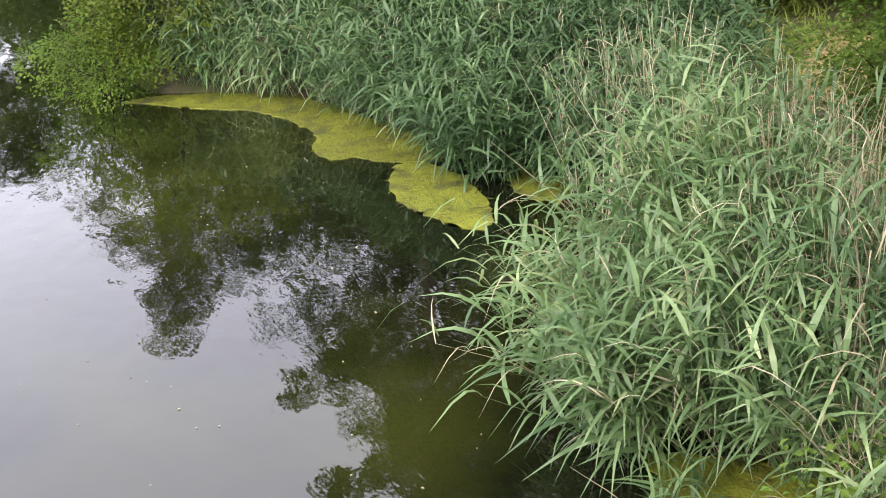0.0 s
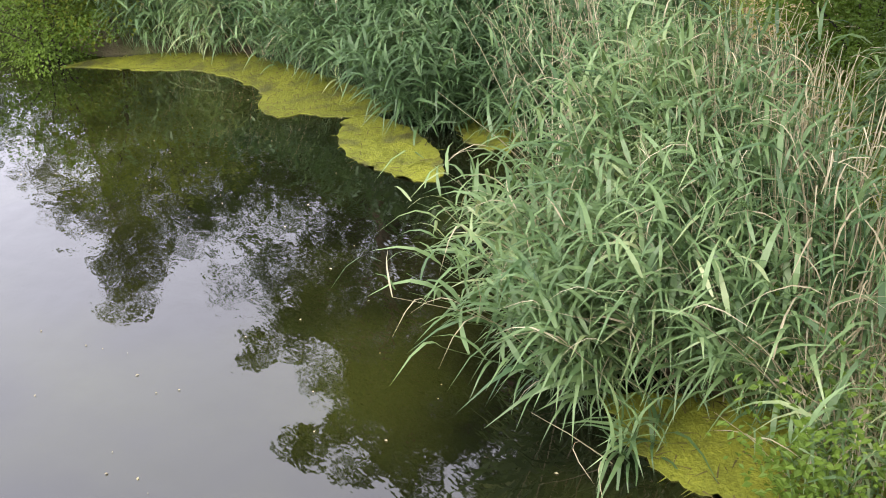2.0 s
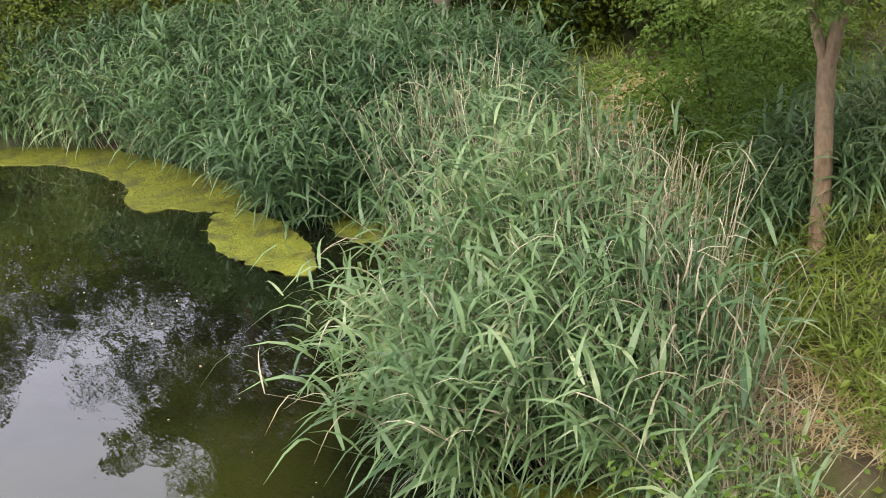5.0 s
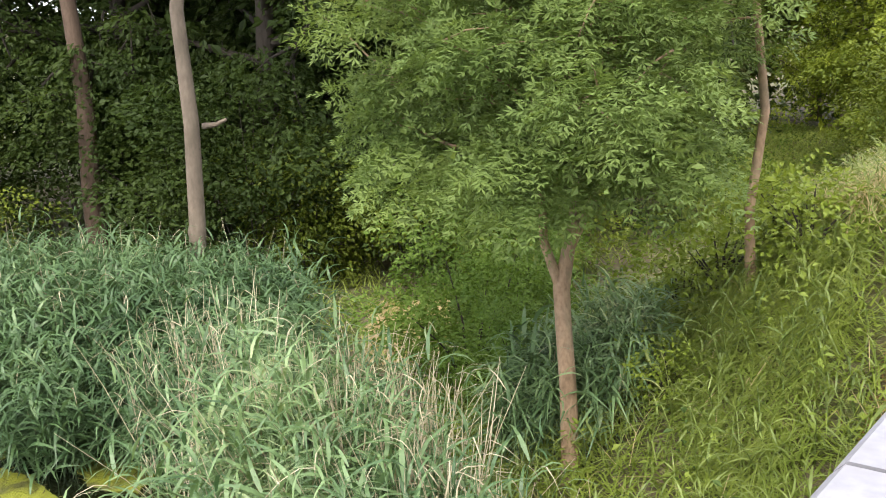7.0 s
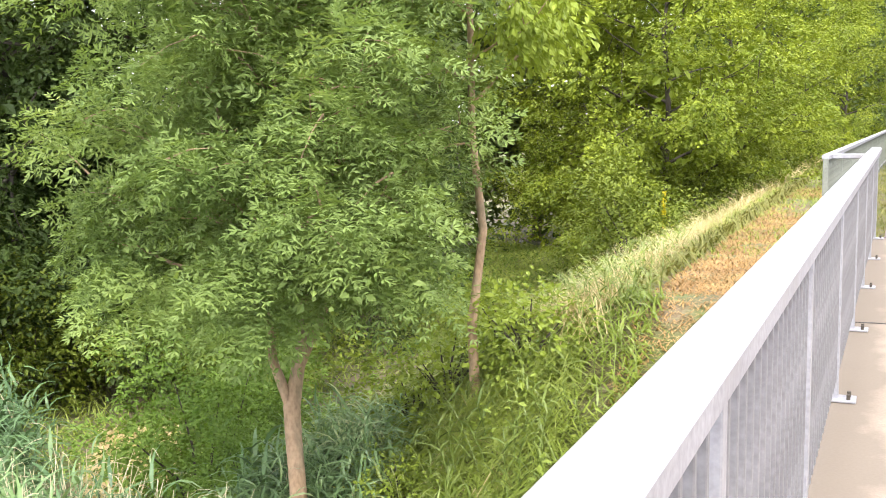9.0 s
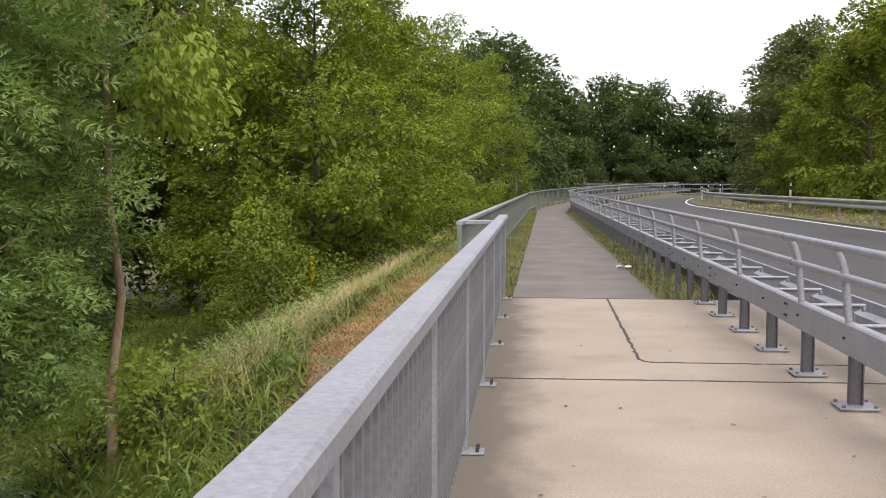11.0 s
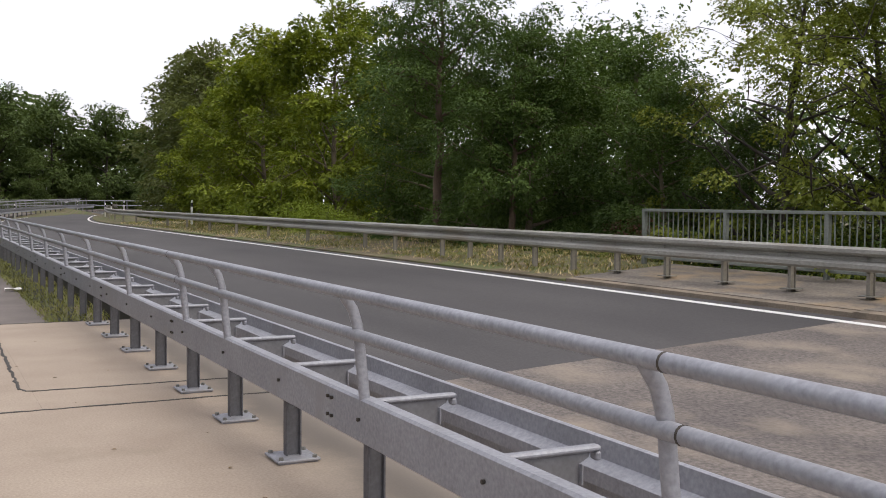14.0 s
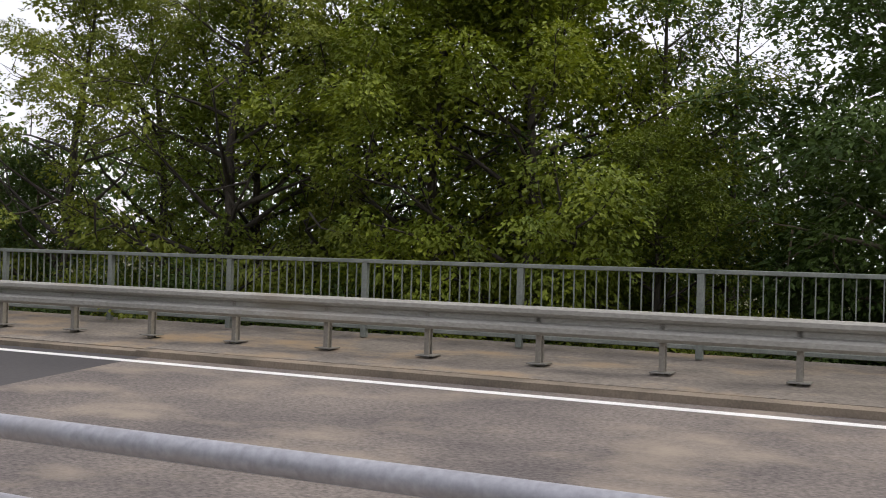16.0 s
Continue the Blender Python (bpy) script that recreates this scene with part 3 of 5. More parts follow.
def near_guard_rail():
    top = thing("guard_rail", "galvanised double guard rail with tubular cycle handrail", "guard rail", at=(2.14, 5, 0))
    o = Vector(top.location)

    def at(y, off=0.0, z=0.0):
        x, yy, zz, h = line(y, 2.14 + off)
        return (x - o.x, yy - o.y, zz + z, h)
    first = 6.37 - 1.333 * 10
    ys = [first + 1.333 * k for k in range(92)]
    ridge = [(0.082, -0.155), (0.074, -0.07), (0.0, -0.035), (0.0, 0.03), (0.068, 0.062), (0.076, 0.15), (0.09, 0.155)]
    back_prof = [(a, 0.46 + u) for a, u in ridge] + [(a + 0.007, 0.46 + u) for a, u in reversed(ridge)]
    # front box beam in 4 m lengths
    prof = [(-0.085, 0.40), (-0.085, 0.61), (-0.07, 0.622), (-0.01, 0.622), (-0.01, 0.612), (-0.065, 0.612), (-0.075, 0.602), (-0.075, 0.408), (-0.065, 0.4), (-0.01, 0.4), (-0.01, 0.39), (-0.075, 0.39)]
    for k in range(0, 90, 3):
        bm = bmesh.new()
        a, b = ys[k] + 0.45, ys[k + 3 if k + 3 < 92 else 91] + 0.45
        sweep(bm, prof, [at(a + (b - a) * i / 3 + (0.003 if i == 0 else 0)) for i in range(4)])
        part("front_beam", bm, M_STEEL, top)
        bm = bmesh.new()
        sweep(bm, back_prof, [at(a + (b - a) * i / 3 + (0.003 if i == 0 else 0), 0.47) for i in range(4)])
        part("back_beam", bm, M_STEEL, top)
    # Both posts take the shade-darkened M_POST instead of the beams' steel.
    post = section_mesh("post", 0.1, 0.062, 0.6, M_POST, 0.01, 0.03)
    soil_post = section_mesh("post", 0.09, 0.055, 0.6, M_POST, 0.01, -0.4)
    plate = bmesh.new()
    box(plate, (-0.14, -0.14, 0.012), (0.14, 0.14, 0.026), 0.003)
    box(plate, (-0.125, -0.125, 0.0), (0.125, 0.125, 0.0115))
    mplate = bpy.data.meshes.new("base_plate")
    plate.to_mesh(mplate)
    plate.free()
    mplate.materials.append(M_STEEL)
    bolts = bmesh.new()
    bmesh.ops.create_cone(bolts, cap_ends=True, segments=6, radius1=0.016, radius2=0.014, depth=0.018, matrix=Matrix.Translation((0, 0, 0.035)))
    mbolts = bpy.data.meshes.new("bolt")
    bolts.to_mesh(mbolts)
    bolts.free()
    mbolts.materials.append(M_STEEL_DULL)
    spacer = bmesh.new()
    box(spacer, (-0.06, -0.027, 0.584), (0.465, 0.027, 0.61), 0.009)
    box(spacer, (0.437, -0.0265, 0.545), (0.4645, 0.0265, 0.5835), 0.007)
    tri = [(0.0, 0.5875), (0.42, 0.5875), (0.41, 0.56), (0.37, 0.54), (0.36, 0.45), (0.0, 0.45)]
    web = bmesh.new()
    f = [[web.verts.new((a, d, u)) for a, u in tri] for d in (-0.006, 0.0)]
    web.faces.new(f[0])
    web.faces.new(f[1][::-1])
    for k in range(len(tri)):
        web.faces.new((f[0][k], f[1][k], f[1][(k + 1) % len(tri)], f[0][(k + 1) % len(tri)]))
    bmesh.ops.recalc_face_normals(web, faces=web.faces)
    mweb = bpy.data.meshes.new("web_plate")
    web.to_mesh(mweb)
    web.free()
    # Same steel as the spacer; the darker tone paints in the shade below its bar.
    mweb.materials.append(M_STEEL_BAR)
    box(spacer, (0.362, -0.03, 0.45), (0.37, 0.03, 0.54), 0.002)
    bmesh.ops.recalc_face_normals(spacer, faces=spacer.faces)
    mspacer = bpy.data.meshes.new("spacer")
    spacer.to_mesh(mspacer)
    spacer.free()
    mspacer.materials.append(M_STEEL)
    fb = bmesh.new()
    bmesh.ops.create_cone(fb, cap_ends=True, segments=6, radius1=0.011, radius2=0.009, depth=0.02, matrix=Matrix.Translation((-0.09, 0.0, 0.0)) @ Matrix.Rotation(radians(90), 4, "Y"))
    mfb = bpy.data.meshes.new("beam_bolt")
    fb.to_mesh(mfb)
    fb.free()
    mfb.materials.append(M_BOLT)
    for k, y in enumerate(ys):
        on_slab = y < 14.8
        x, yy, z, h = at(y)
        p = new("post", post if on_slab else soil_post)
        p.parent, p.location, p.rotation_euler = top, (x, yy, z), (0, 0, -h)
        for nm, me, dx, dy in ((("base_plate", mplate, 0, 0),) + tuple(("bolt", mbolts, a, c) for a in (-0.11, 0.11) for c in (-0.11, 0.11))) if on_slab else ():
            q = new(nm, me)
            q.parent, q.location = p, (dx, dy, 0)
        s = new("spacer", mspacer)
        s.parent, s.location, s.rotation_euler = top, (x, yy, z), (0, 0, -h)
        new("web_plate", mweb).parent = s
        if y < 30:
            for dy, u in ((0.0, 0.51),) + (((0.39, 0.56), (0.45, 0.56), (0.39, 0.46), (0.45, 0.46)) if k % 3 == 0 else ()):
                s = new("beam_bolt", mfb)
                s.parent, s.location = top, (x, yy + dy, z + u)
    # tubular handrail
    r = 0.031
    for name, off, z in (("upper_tube", -0.18, 1.17), ("lower_tube", -0.11, 0.95)):
        edges = [-7.0, 2.46, 9.04 + 0.08, 25, 45, 75, 112]
        for a, b in zip(edges, edges[1:]):
            bm = bmesh.new()
            n = max(2, int((b - a) / 3))
            tube(bm, [at(a + 0.004 + (b - a - 0.008) * i / n, off, z)[:3] for i in range(n + 1)], r, 14, False)
            part(name, bm, M_STEEL, top, smooth=True)
            bm = bmesh.new()
            tube(bm, [at(b - 0.005, off, z)[:3], at(b + 0.005, off, z)[:3]], r + 0.0015, 14)
            part("coupling", bm, M_BOLT, top, "dark tube joint ring")
    up = bmesh.new()
    tube(up, [(-0.045, 0, 0.5), (-0.06, 0, 0.64), (-0.09, 0, 0.93), (-0.1, 0, 1.0), (-0.125, 0, 1.08), (-0.165, 0, 1.14), (-0.182, 0, 1.165)], 0.029, 12, False)
    mup = bpy.data.meshes.new("upright")
    up.to_mesh(mup)
    up.free()
    mup.materials.append(M_STEEL)
    for p in mup.polygons:
        p.use_smooth = True
    for k, y in enumerate(ys):
        if (k % 2 == 1 and y < 8.5) or (k % 2 == 0 and y > 8.5):
            x, yy, z, h = at(y + (0.19 if abs(y - 2.37) < 0.1 else 0.0))
            s = new("upright", mup)
            s.parent, s.location, s.rotation_euler = top, (x, yy, z), (0, 0, -h)


def far_guard_rail():
    top = thing("far_guard_rail", "weathered grey corrugated guard rail on steel posts", "guard rail", at=(10.7, 5, 0.49))
    o = Vector(top.location)

    def at(y, off=0.0):
        x, yy, zz, h = line(y, 10.7 + off)
        return (x - o.x, yy - o.y, zz, h)
    ys = [1.41 - 1.333 * 8 + 1.333 * k for k in range(76)]
    lobes = [(0, 0.155), (-0.05, 0.152), (-0.08, 0.125), (-0.08, 0.08), (-0.05, 0.05), (0.02, 0.035), (0.02, -0.02), (-0.05, -0.035), (-0.085, -0.065), (-0.085, -0.115), (-0.05, -0.148), (0, -0.155)]
    beam_prof = lobes + [(a + 0.006, u) for a, u in reversed(lobes)]
    for k in range(0, 74, 3):
        bm = bmesh.new()
        a, b = ys[k] + 0.3, ys[min(k + 3, 75)] + 0.3
        sweep(bm, beam_prof, [(p[0], p[1], p[2] + 0.465, p[3]) for p in (at(a + 0.002 + (b - a) * i / 2, -0.07) for i in range(3))])
        part("beam", bm, M_STEEL_FAR, top)
    me = section_mesh("post", 0.1, 0.06, 0.56, M_POST_FAR, 0.01, -0.12)
    plate = bmesh.new()
    box(plate, (-0.11, -0.11, 0.0), (0.11, 0.11, 0.012), 0.002)
    mplate = bpy.data.meshes.new("base_plate")
    plate.to_mesh(mplate)
    plate.free()
    mplate.materials.append(M_STEEL_DULL)
    near = [y for y in ys if y < 22.2]
    for y in near + [24.05, 26.0] + [30.6 + 4.0 * k for k in range(15)]:
        x, yy, z, h = at(y)
        p = new("post", me)
        p.parent, p.location, p.rotation_euler = top, (x, yy, z), (0, 0, -h)
        if y < 16:
            q = new("base_plate", mplate)
            q.parent = p


def far_railing():
    top = thing("far_bridge_railing", "grey-green painted steel bridge railing with upright bars", "railing", at=(11.7, 4, 0.59))
    o = Vector(top.location)
    y1 = 15.35
    y0 = -20.0
    for nm, z, w in (("handrail", 0.935, 0.04), ("bottom_rail", 0.1, 0.02)):
        bm = bmesh.new()
        box(bm, (-w, y0 - o.y, z - 0.025), (w, y1 - o.y, z + 0.025), 0.006)
        part(nm, bm, M_STEEL_GREEN, top)
    post, bar = bmesh.new(), bmesh.new()
    box(post, (-0.035, -0.04, -0.03), (0.035, 0.04, 0.915), 0.005)
    box(bar, (-0.009, -0.0065, 0.1), (0.009, 0.0065, 0.92))
    mp, mb = bpy.data.meshes.new("post"), bpy.data.meshes.new("bar")
    for me, b in ((mp, post), (mb, bar)):
        b.to_mesh(me)
        b.free()
        me.materials.append(M_STEEL_GREEN)
    y = 4.71 + 5 * 2.12
    k = 0
    while y > y0:
        b = new("post" if k % 16 == 0 else "bar", mp if k % 16 == 0 else mb)
        b.parent, b.location = top, (0, y - o.y, 0)
        y -= 2.12 / 16
        k += 1


near_railing()
path_railing()
near_guard_rail()
far_guard_rail()
far_railing()


# ---- plants ----
def frames_for(dirs, ups):
    """Turns whose y axis is dirs and whose z axis leans to ups: (n, 3, 3) with the axes as columns."""
    y = dirs / np.linalg.norm(dirs, axis=1, keepdims=True)
    x = np.cross(y, ups)
    x /= np.linalg.norm(x, axis=1, keepdims=True) + 1e-9
    return np.stack([x, y, np.cross(x, y)], -1)


def scatter_mesh(name, tv, tf, turns, sizes, places, material, smooth=False):
    """One mesh of many copies of a small shape."""
    n = len(places)
    sizes = np.asarray(sizes)
    if sizes.ndim == 1:
        sizes = sizes[:, None]
    v = np.einsum("nij,nkj->nki", turns, tv[None] * (sizes[:, None, :] if sizes.shape[1] == 3 else sizes[:, None, :])) + places[:, None]
    f = tf[None] + (np.arange(n) * len(tv))[:, None, None]
    return array_mesh(name, v.reshape(-1, 3), f.reshape(-1, tf.shape[1]), material, smooth)


def leaf_shape():
    """A pointed oval blade, folded along its rib, one long."""
    v = np.array([(0, 0, 0), (0.3, 0.35, 0.08), (0, 0.45, 0), (-0.3, 0.35, 0.08), (0.22, 0.7, 0.04), (-0.22, 0.7, 0.04), (0, 1, -0.1)], float)
    f = np.array([(0, 1, 2), (0, 2, 3), (1, 4, 2), (2, 5, 3), (2, 4, 6), (2, 6, 5)])
    return v, f


def small_leaf_shape():
    v = np.array([(0, 0, 0), (0.3, 0.5, 0.08), (0, 1, -0.1), (-0.3, 0.5, 0.08)], float)
    return v, np.array([(0, 1, 2), (0, 2, 3)])


def clump_shape(rng, n=7, spread_out=0.8):
    """A twig end with several small leaves, for far crowns."""
    vs, fs = [], []
    v, f = small_leaf_shape()
    for i in range(n):
        d = rng.normal(size=3)
        d[2] = d[2] * 0.6 - 0.1
        m = frames_for(d[None], np.array([[rng.normal() * 0.5, rng.normal() * 0.5, 1.0]]))[0]
        p = rng.normal(size=3) * spread_out * 0.5
        fs.append(f + len(v) * i)
        vs.append(v @ m.T * rng.uniform(0.5, 1.0) + p)
    return np.concatenate(vs), np.concatenate(fs)


def pinnate_shape(pairs=4, droop=0.25):
    """A compound leaf, one long: paired narrow leaflets and one at the end."""
    vs, fs = [], []
    v = np.array([(0, 0, 0), (0.045, 0.5, 0.02), (0, 1, -0.03), (-0.045, 0.5, 0.02)]) * (1, 1, 1)
    f = np.array([(0, 1, 2), (0, 2, 3)])
    for i in range(pairs):
        t = 0.25 + 0.62 * i / (pairs - 1)
        for s in (-1, 1):
            a = s * radians(62 - 22 * i / pairs)
            c, q = math.cos(a), math.sin(a)
            m = np.array([(c, q, 0), (-q, c, 0), (0, 0, 1)])
            p = v * (3.0, 1, 1) * (0.42 - 0.08 * abs(i / pairs - 0.4)) @ m
            fs.append(f + 4 * len(vs))
            vs.append(p + (0, t, -droop * t * t))
    fs.append(f + 4 * len(vs))
    vs.append(v * (3.0, 1, 1) * 0.38 + (0, 0.87, -droop * 0.8))
    v2 = np.concatenate(vs)
    return v2, np.concatenate(fs)


def grow(rng, height_, trunk_r, crown_base, spread_, limbs, lean=0.05, twist=0.3, fork=0.0):
    """Trunk and limbs as lists of (points, radii), and the tips that carry leaves."""
    top = np.array([rng.normal() * lean * height_, rng.normal() * lean * height_, height_])
    n = 9
    trunk = [np.array([0, 0, -0.25])]
    for i in range(1, n):
        s = i / (n - 1)
        trunk.append(top * s + np.array([rng.normal(), rng.normal(), 0]) * 0.006 * height_ * (s > 0.1))
    trunk = np.array(trunk)
    radii = trunk_r * np.array([1.25, 1.0, 0.9, 0.8, 0.68, 0.54, 0.4, 0.25, 0.08])
    bars, tips = [(trunk, radii)], []
    for k in range(limbs):
        s = crown_base + (0.97 - crown_base) * (k + 0.5) / limbs
        p = np.array([np.interp(s * (n - 1), range(n), trunk[:, j]) for j in range(3)])
        a = 2.4 * k + rng.uniform(-0.5, 0.5)
        rise_ = rng.uniform(0.25, 0.7) + 0.5 * (s - 0.4)
        length = spread_ * (1.05 - 0.75 * max(0, (s - 0.45) / 0.55) ** 1.5) * rng.uniform(0.75, 1.1)
        d = np.array([math.cos(a), math.sin(a), rise_])
        d /= np.linalg.norm(d)
        pts = [p]
        for i in range(1, 6):
            d = d + np.array([rng.normal(), rng.normal(), rng.normal() * 0.5 - 0.05]) * twist * 0.4
            d /= np.linalg.norm(d)
            pts.append(pts[-1] + d * length / 5)
        pts = np.array(pts)
        r0 = max(np.interp(s * (n - 1), range(n), radii) * 0.6, 0.012)
        bars.append((pts, r0 * np.array([1, 0.8, 0.6, 0.42, 0.26, 0.1])))
        tips += [pts[i] for i in (2, 3, 4, 5)]
        for j in range(5):
            q = pts[1 + j % 5] if j else pts[3]
            e = d + rng.normal(size=3) * 0.9
            e /= np.linalg.norm(e)
            m = q + e * length * rng.uniform(0.2, 0.42)
            mid = (q + m) / 2 + rng.normal(size=3) * 0.03 * length
            bars.append((np.array([q, mid, m]), r0 * np.array([0.35, 0.2, 0.06])))
            tips += [mid, m, m]
    tips.append(trunk[-1])
    return bars, np.array(tips)


def wood_mesh(name, bars, material, sides=7):
    vs, fs, n0 = [], [], 0
    for k, (pts, radii) in enumerate(bars):
        sd = sides if k == 0 else max(4, sides - 3)
        d = np.gradient(pts, axis=0)
        m = frames_for(d, np.tile((0.31, 0.2, 0.93) if abs(d[0, 2]) < 0.8 * np.linalg.norm(d[0]) else (1.0, 0.1, 0.0), (len(pts), 1)))
        a = np.arange(sd) * 2 * math.pi / sd
        ring = np.cos(a)[None, :, None] * m[:, None, :, 0] + np.sin(a)[None, :, None] * m[:, None, :, 2]
        v = pts[:, None] + ring * radii[:, None, None]
        i = np.arange(len(pts) - 1)[:, None] * sd + np.arange(sd)
        j = np.arange(len(pts) - 1)[:, None] * sd + (np.arange(sd) + 1) % sd
        fs.append(np.stack([i, j, j + sd, i + sd], -1).reshape(-1, 4) + n0)
        vs.append(v.reshape(-1, 3))
        n0 += v.shape[0] * sd
    return array_mesh(name, np.concatenate(vs), np.concatenate(fs), material, True)


def crown_mesh(rng, tips, mid, clusters, count, size, material, puff=(0.45, 0.22), shape="leaf", droop=0.35, order=0.28):
    """Leaves on the outer shells of many billowing sprays round the branch ends, with gaps between. puff: half width and height of a spray; order: how far its blades differ."""
    reach = np.hypot(tips[:, 0] - mid[0], tips[:, 1] - mid[1]) + 0.5 * np.abs(tips[:, 2] - mid[2])
    some = tips[np.argsort(-reach * rng.uniform(0.45, 1.0, len(tips)))]
    centre = [some[0]]
    for p in some[1:]:
        if len(centre) >= clusters:
            break
        if np.min(np.sum(((np.array(centre) - p) / (puff[0], puff[0], puff[1])) ** 2, axis=1)) > 0.75:
            centre.append(p)
    centre = np.array(centre)
    n = len(centre)
    big = rng.uniform(0.55, 1.3, n)
    k = rng.choice(n, count, p=big ** 2 / (big ** 2).sum())
    out = centre - mid
    out[:, 2] *= 0.6
    out /= np.linalg.norm(out, axis=1, keepdims=True) + 1e-6
    u = rng.normal(size=(count, 3)) + 0.35 * out[k]
    u /= np.linalg.norm(u, axis=1, keepdims=True)
    u[:, 2] = np.where(rng.random(count) < 0.55, np.abs(u[:, 2]), u[:, 2])
    a, b, c = (rng.uniform(0, 6.3, n)[k] for _ in range(3))
    lump = 1 + 0.28 * np.sin(3.1 * u[:, 0] + a) * np.sin(2.7 * u[:, 1] + b) + 0.2 * np.sin(5.3 * u[:, 1] + c) * np.sin(4.9 * u[:, 2] + a)
    r = lump * (1 - np.abs(rng.normal(size=count)) * 0.2) * big[k]
    off = u * r[:, None] * (puff[0], puff[0], puff[1])
    off[:, 2] -= 0.4 * (off[:, 0] ** 2 + off[:, 1] ** 2) / puff[0] * droop
    normal = u / np.array((puff[0], puff[0], puff[1]))
    normal /= np.linalg.norm(normal, axis=1, keepdims=True)
    dirs = u * (1, 1, 0.3) + 0.4 * out[k] + rng.normal(size=(count, 3)) * 0.45 + (0, 0, -droop)
    ups = 0.8 * normal + rng.normal(size=(count, 3)) * order + (0, 0, 0.5) + 0.2 * out[k]
    tv, tf = dict(leaf=small_leaf_shape, oval=leaf_shape, pinnate=pinnate_shape, feather=lambda: pinnate_shape(3))[shape]()
    return scatter_mesh("crown", tv, tf, frames_for(dirs, ups), size * rng.uniform(0.6, 1.25, count), centre[k] + off, material)


def tree(seed, tall, trunk_r, crown_base, wide, limbs, clusters, count, size, leaf_mat, bark, label, shape="leaf", puff=(0.45, 0.22), name="tree", category="tree", group="", lean=0.03, droop=0.35, core=None):
    """core: (count, size) of larger leaves deep inside the crown."""
    rng = np.random.default_rng(seed)
    bars, tips = grow(rng, tall, trunk_r, crown_base, wide, limbs, lean)
    top = thing(name, label, category, group)
    t = new("trunk", wood_mesh("trunk", bars, bark))
    t.parent = top
    c = new("crown", crown_mesh(rng, tips, np.array((0, 0, tall * (crown_base + 1) / 2)), clusters, count, size, leaf_mat, puff, shape, droop))
    c.parent = top
    if core:
        inner = tips * (0.62, 0.62, 0.94)
        c = new("inner_leaves", crown_mesh(rng, inner, np.array((0, 0, tall * (crown_base + 1) / 2)), clusters, core[0], core[1], leaf_mat, (puff[0] * 0.8, puff[1] * 0.8), "leaf", droop))
        c.parent = top
        c["kind"] = "stuff"
    return top


def bush(seed, tall, wide, clusters, count, size, leaf_mat, label, group="", puff=(0.4, 0.28), shape="leaf"):
    """Several stems from the ground and leaves down to it."""
    rng = np.random.default_rng(seed)
    bars, tips = [], []
    for k in range(9):
        a = 2.4 * k + rng.uniform(-0.4, 0.4)
        r = wide * rng.uniform(0.3, 1.0)
        end = np.array((math.cos(a) * r, math.sin(a) * r, tall * rng.uniform(0.55, 1.0) * (1.15 - 0.45 * r / wide)))
        mid = end * (0.4, 0.4, 0.6)
        bars.append((np.array([(0.05 * math.cos(a), 0.05 * math.sin(a), -0.15), mid, end]), np.array((0.02, 0.014, 0.004))))
        for s in np.linspace(0.12, 1.05, 9):
            q = mid * min(1, s * 2) if s < 0.5 else mid + (end - mid) * (s * 2 - 1)
            tips += [q + rng.normal(size=3) * 0.16 * wide for _ in range(3)]
    tips = np.array(tips)
    tips[:, 2] = np.maximum(tips[:, 2], 0.1)
    top = thing("bush", label, "bush", group)
    t = new("branchwork", wood_mesh("branchwork", bars, M_BARK_DARK, 6))
    t.parent = top
    t["kind"] = "stuff"
    c = new("crown", crown_mesh(rng, tips, np.array((0, 0, tall * 0.3)), clusters, count, size, leaf_mat, puff, shape))
    c.parent = top
    return top


def weeds(seed, poly, plants, tall, leaf, material, label, per=9, dens=None, name="undergrowth", zfun=None):
    """Low leafy herbs over the ground."""
    rng = np.random.default_rng(seed)
    p = sample(rng, poly, plants)
    if dens:
        p = p[np.array([noise.noise((x * dens, y * dens, seed)) for x, y in p]) + rng.normal(size=len(p)) * 0.15 > -0.1]
    n = len(p)
    zf = zfun or height
    root = np.concatenate([p, np.array([[zf(x, y)] for x, y in p])], 1)
    h = tall * rng.uniform(0.35, 1.1, n)
    i = np.repeat(np.arange(n), per)
    s = np.tile(np.linspace(0.15, 1, per), n)
    a = rng.uniform(0, 6.3, len(i))
    lean = rng.normal(size=(n, 2)) * 0.25
    at = root[i] + np.stack([lean[i, 0] * h[i] * s, lean[i, 1] * h[i] * s, h[i] * s], 1) + np.stack([np.cos(a), np.sin(a), 0 * a], 1) * 0.03
    d = np.stack([np.cos(a), np.sin(a), rng.normal(size=len(i)) * 0.4 + 0.1], 1)
    tv, tf = small_leaf_shape()
    ups = np.tile((0, 0, 1.0), (len(i), 1)) + rng.normal(size=(len(i), 3)) * 0.3
    ob = new(name, scatter_mesh(name, tv, tf, frames_for(d, ups), leaf * rng.uniform(0.6, 1.3, len(i)), at, material))
    return tagged(ob, label, "plants", kind="stuff")


def put(ob, x, y, turn=0.0, scale=1.0, z=None, tall=1.0):
    zz = height(x, y) - 0.05 if z is None else z
    return Matrix.Translation((x, y, zz)) @ Matrix.Rotation(turn, 4, "Z") @ Matrix.Diagonal((scale, scale, scale * tall, 1))


def plant(proto, spots):
    """The first spot takes the tree itself, the others copies."""
    for k, spot in enumerate(spots):
        m = put(proto, *spot)
        if k:
            copy_thing(proto, m)
    proto.matrix_basis = put(proto, *spots[0])


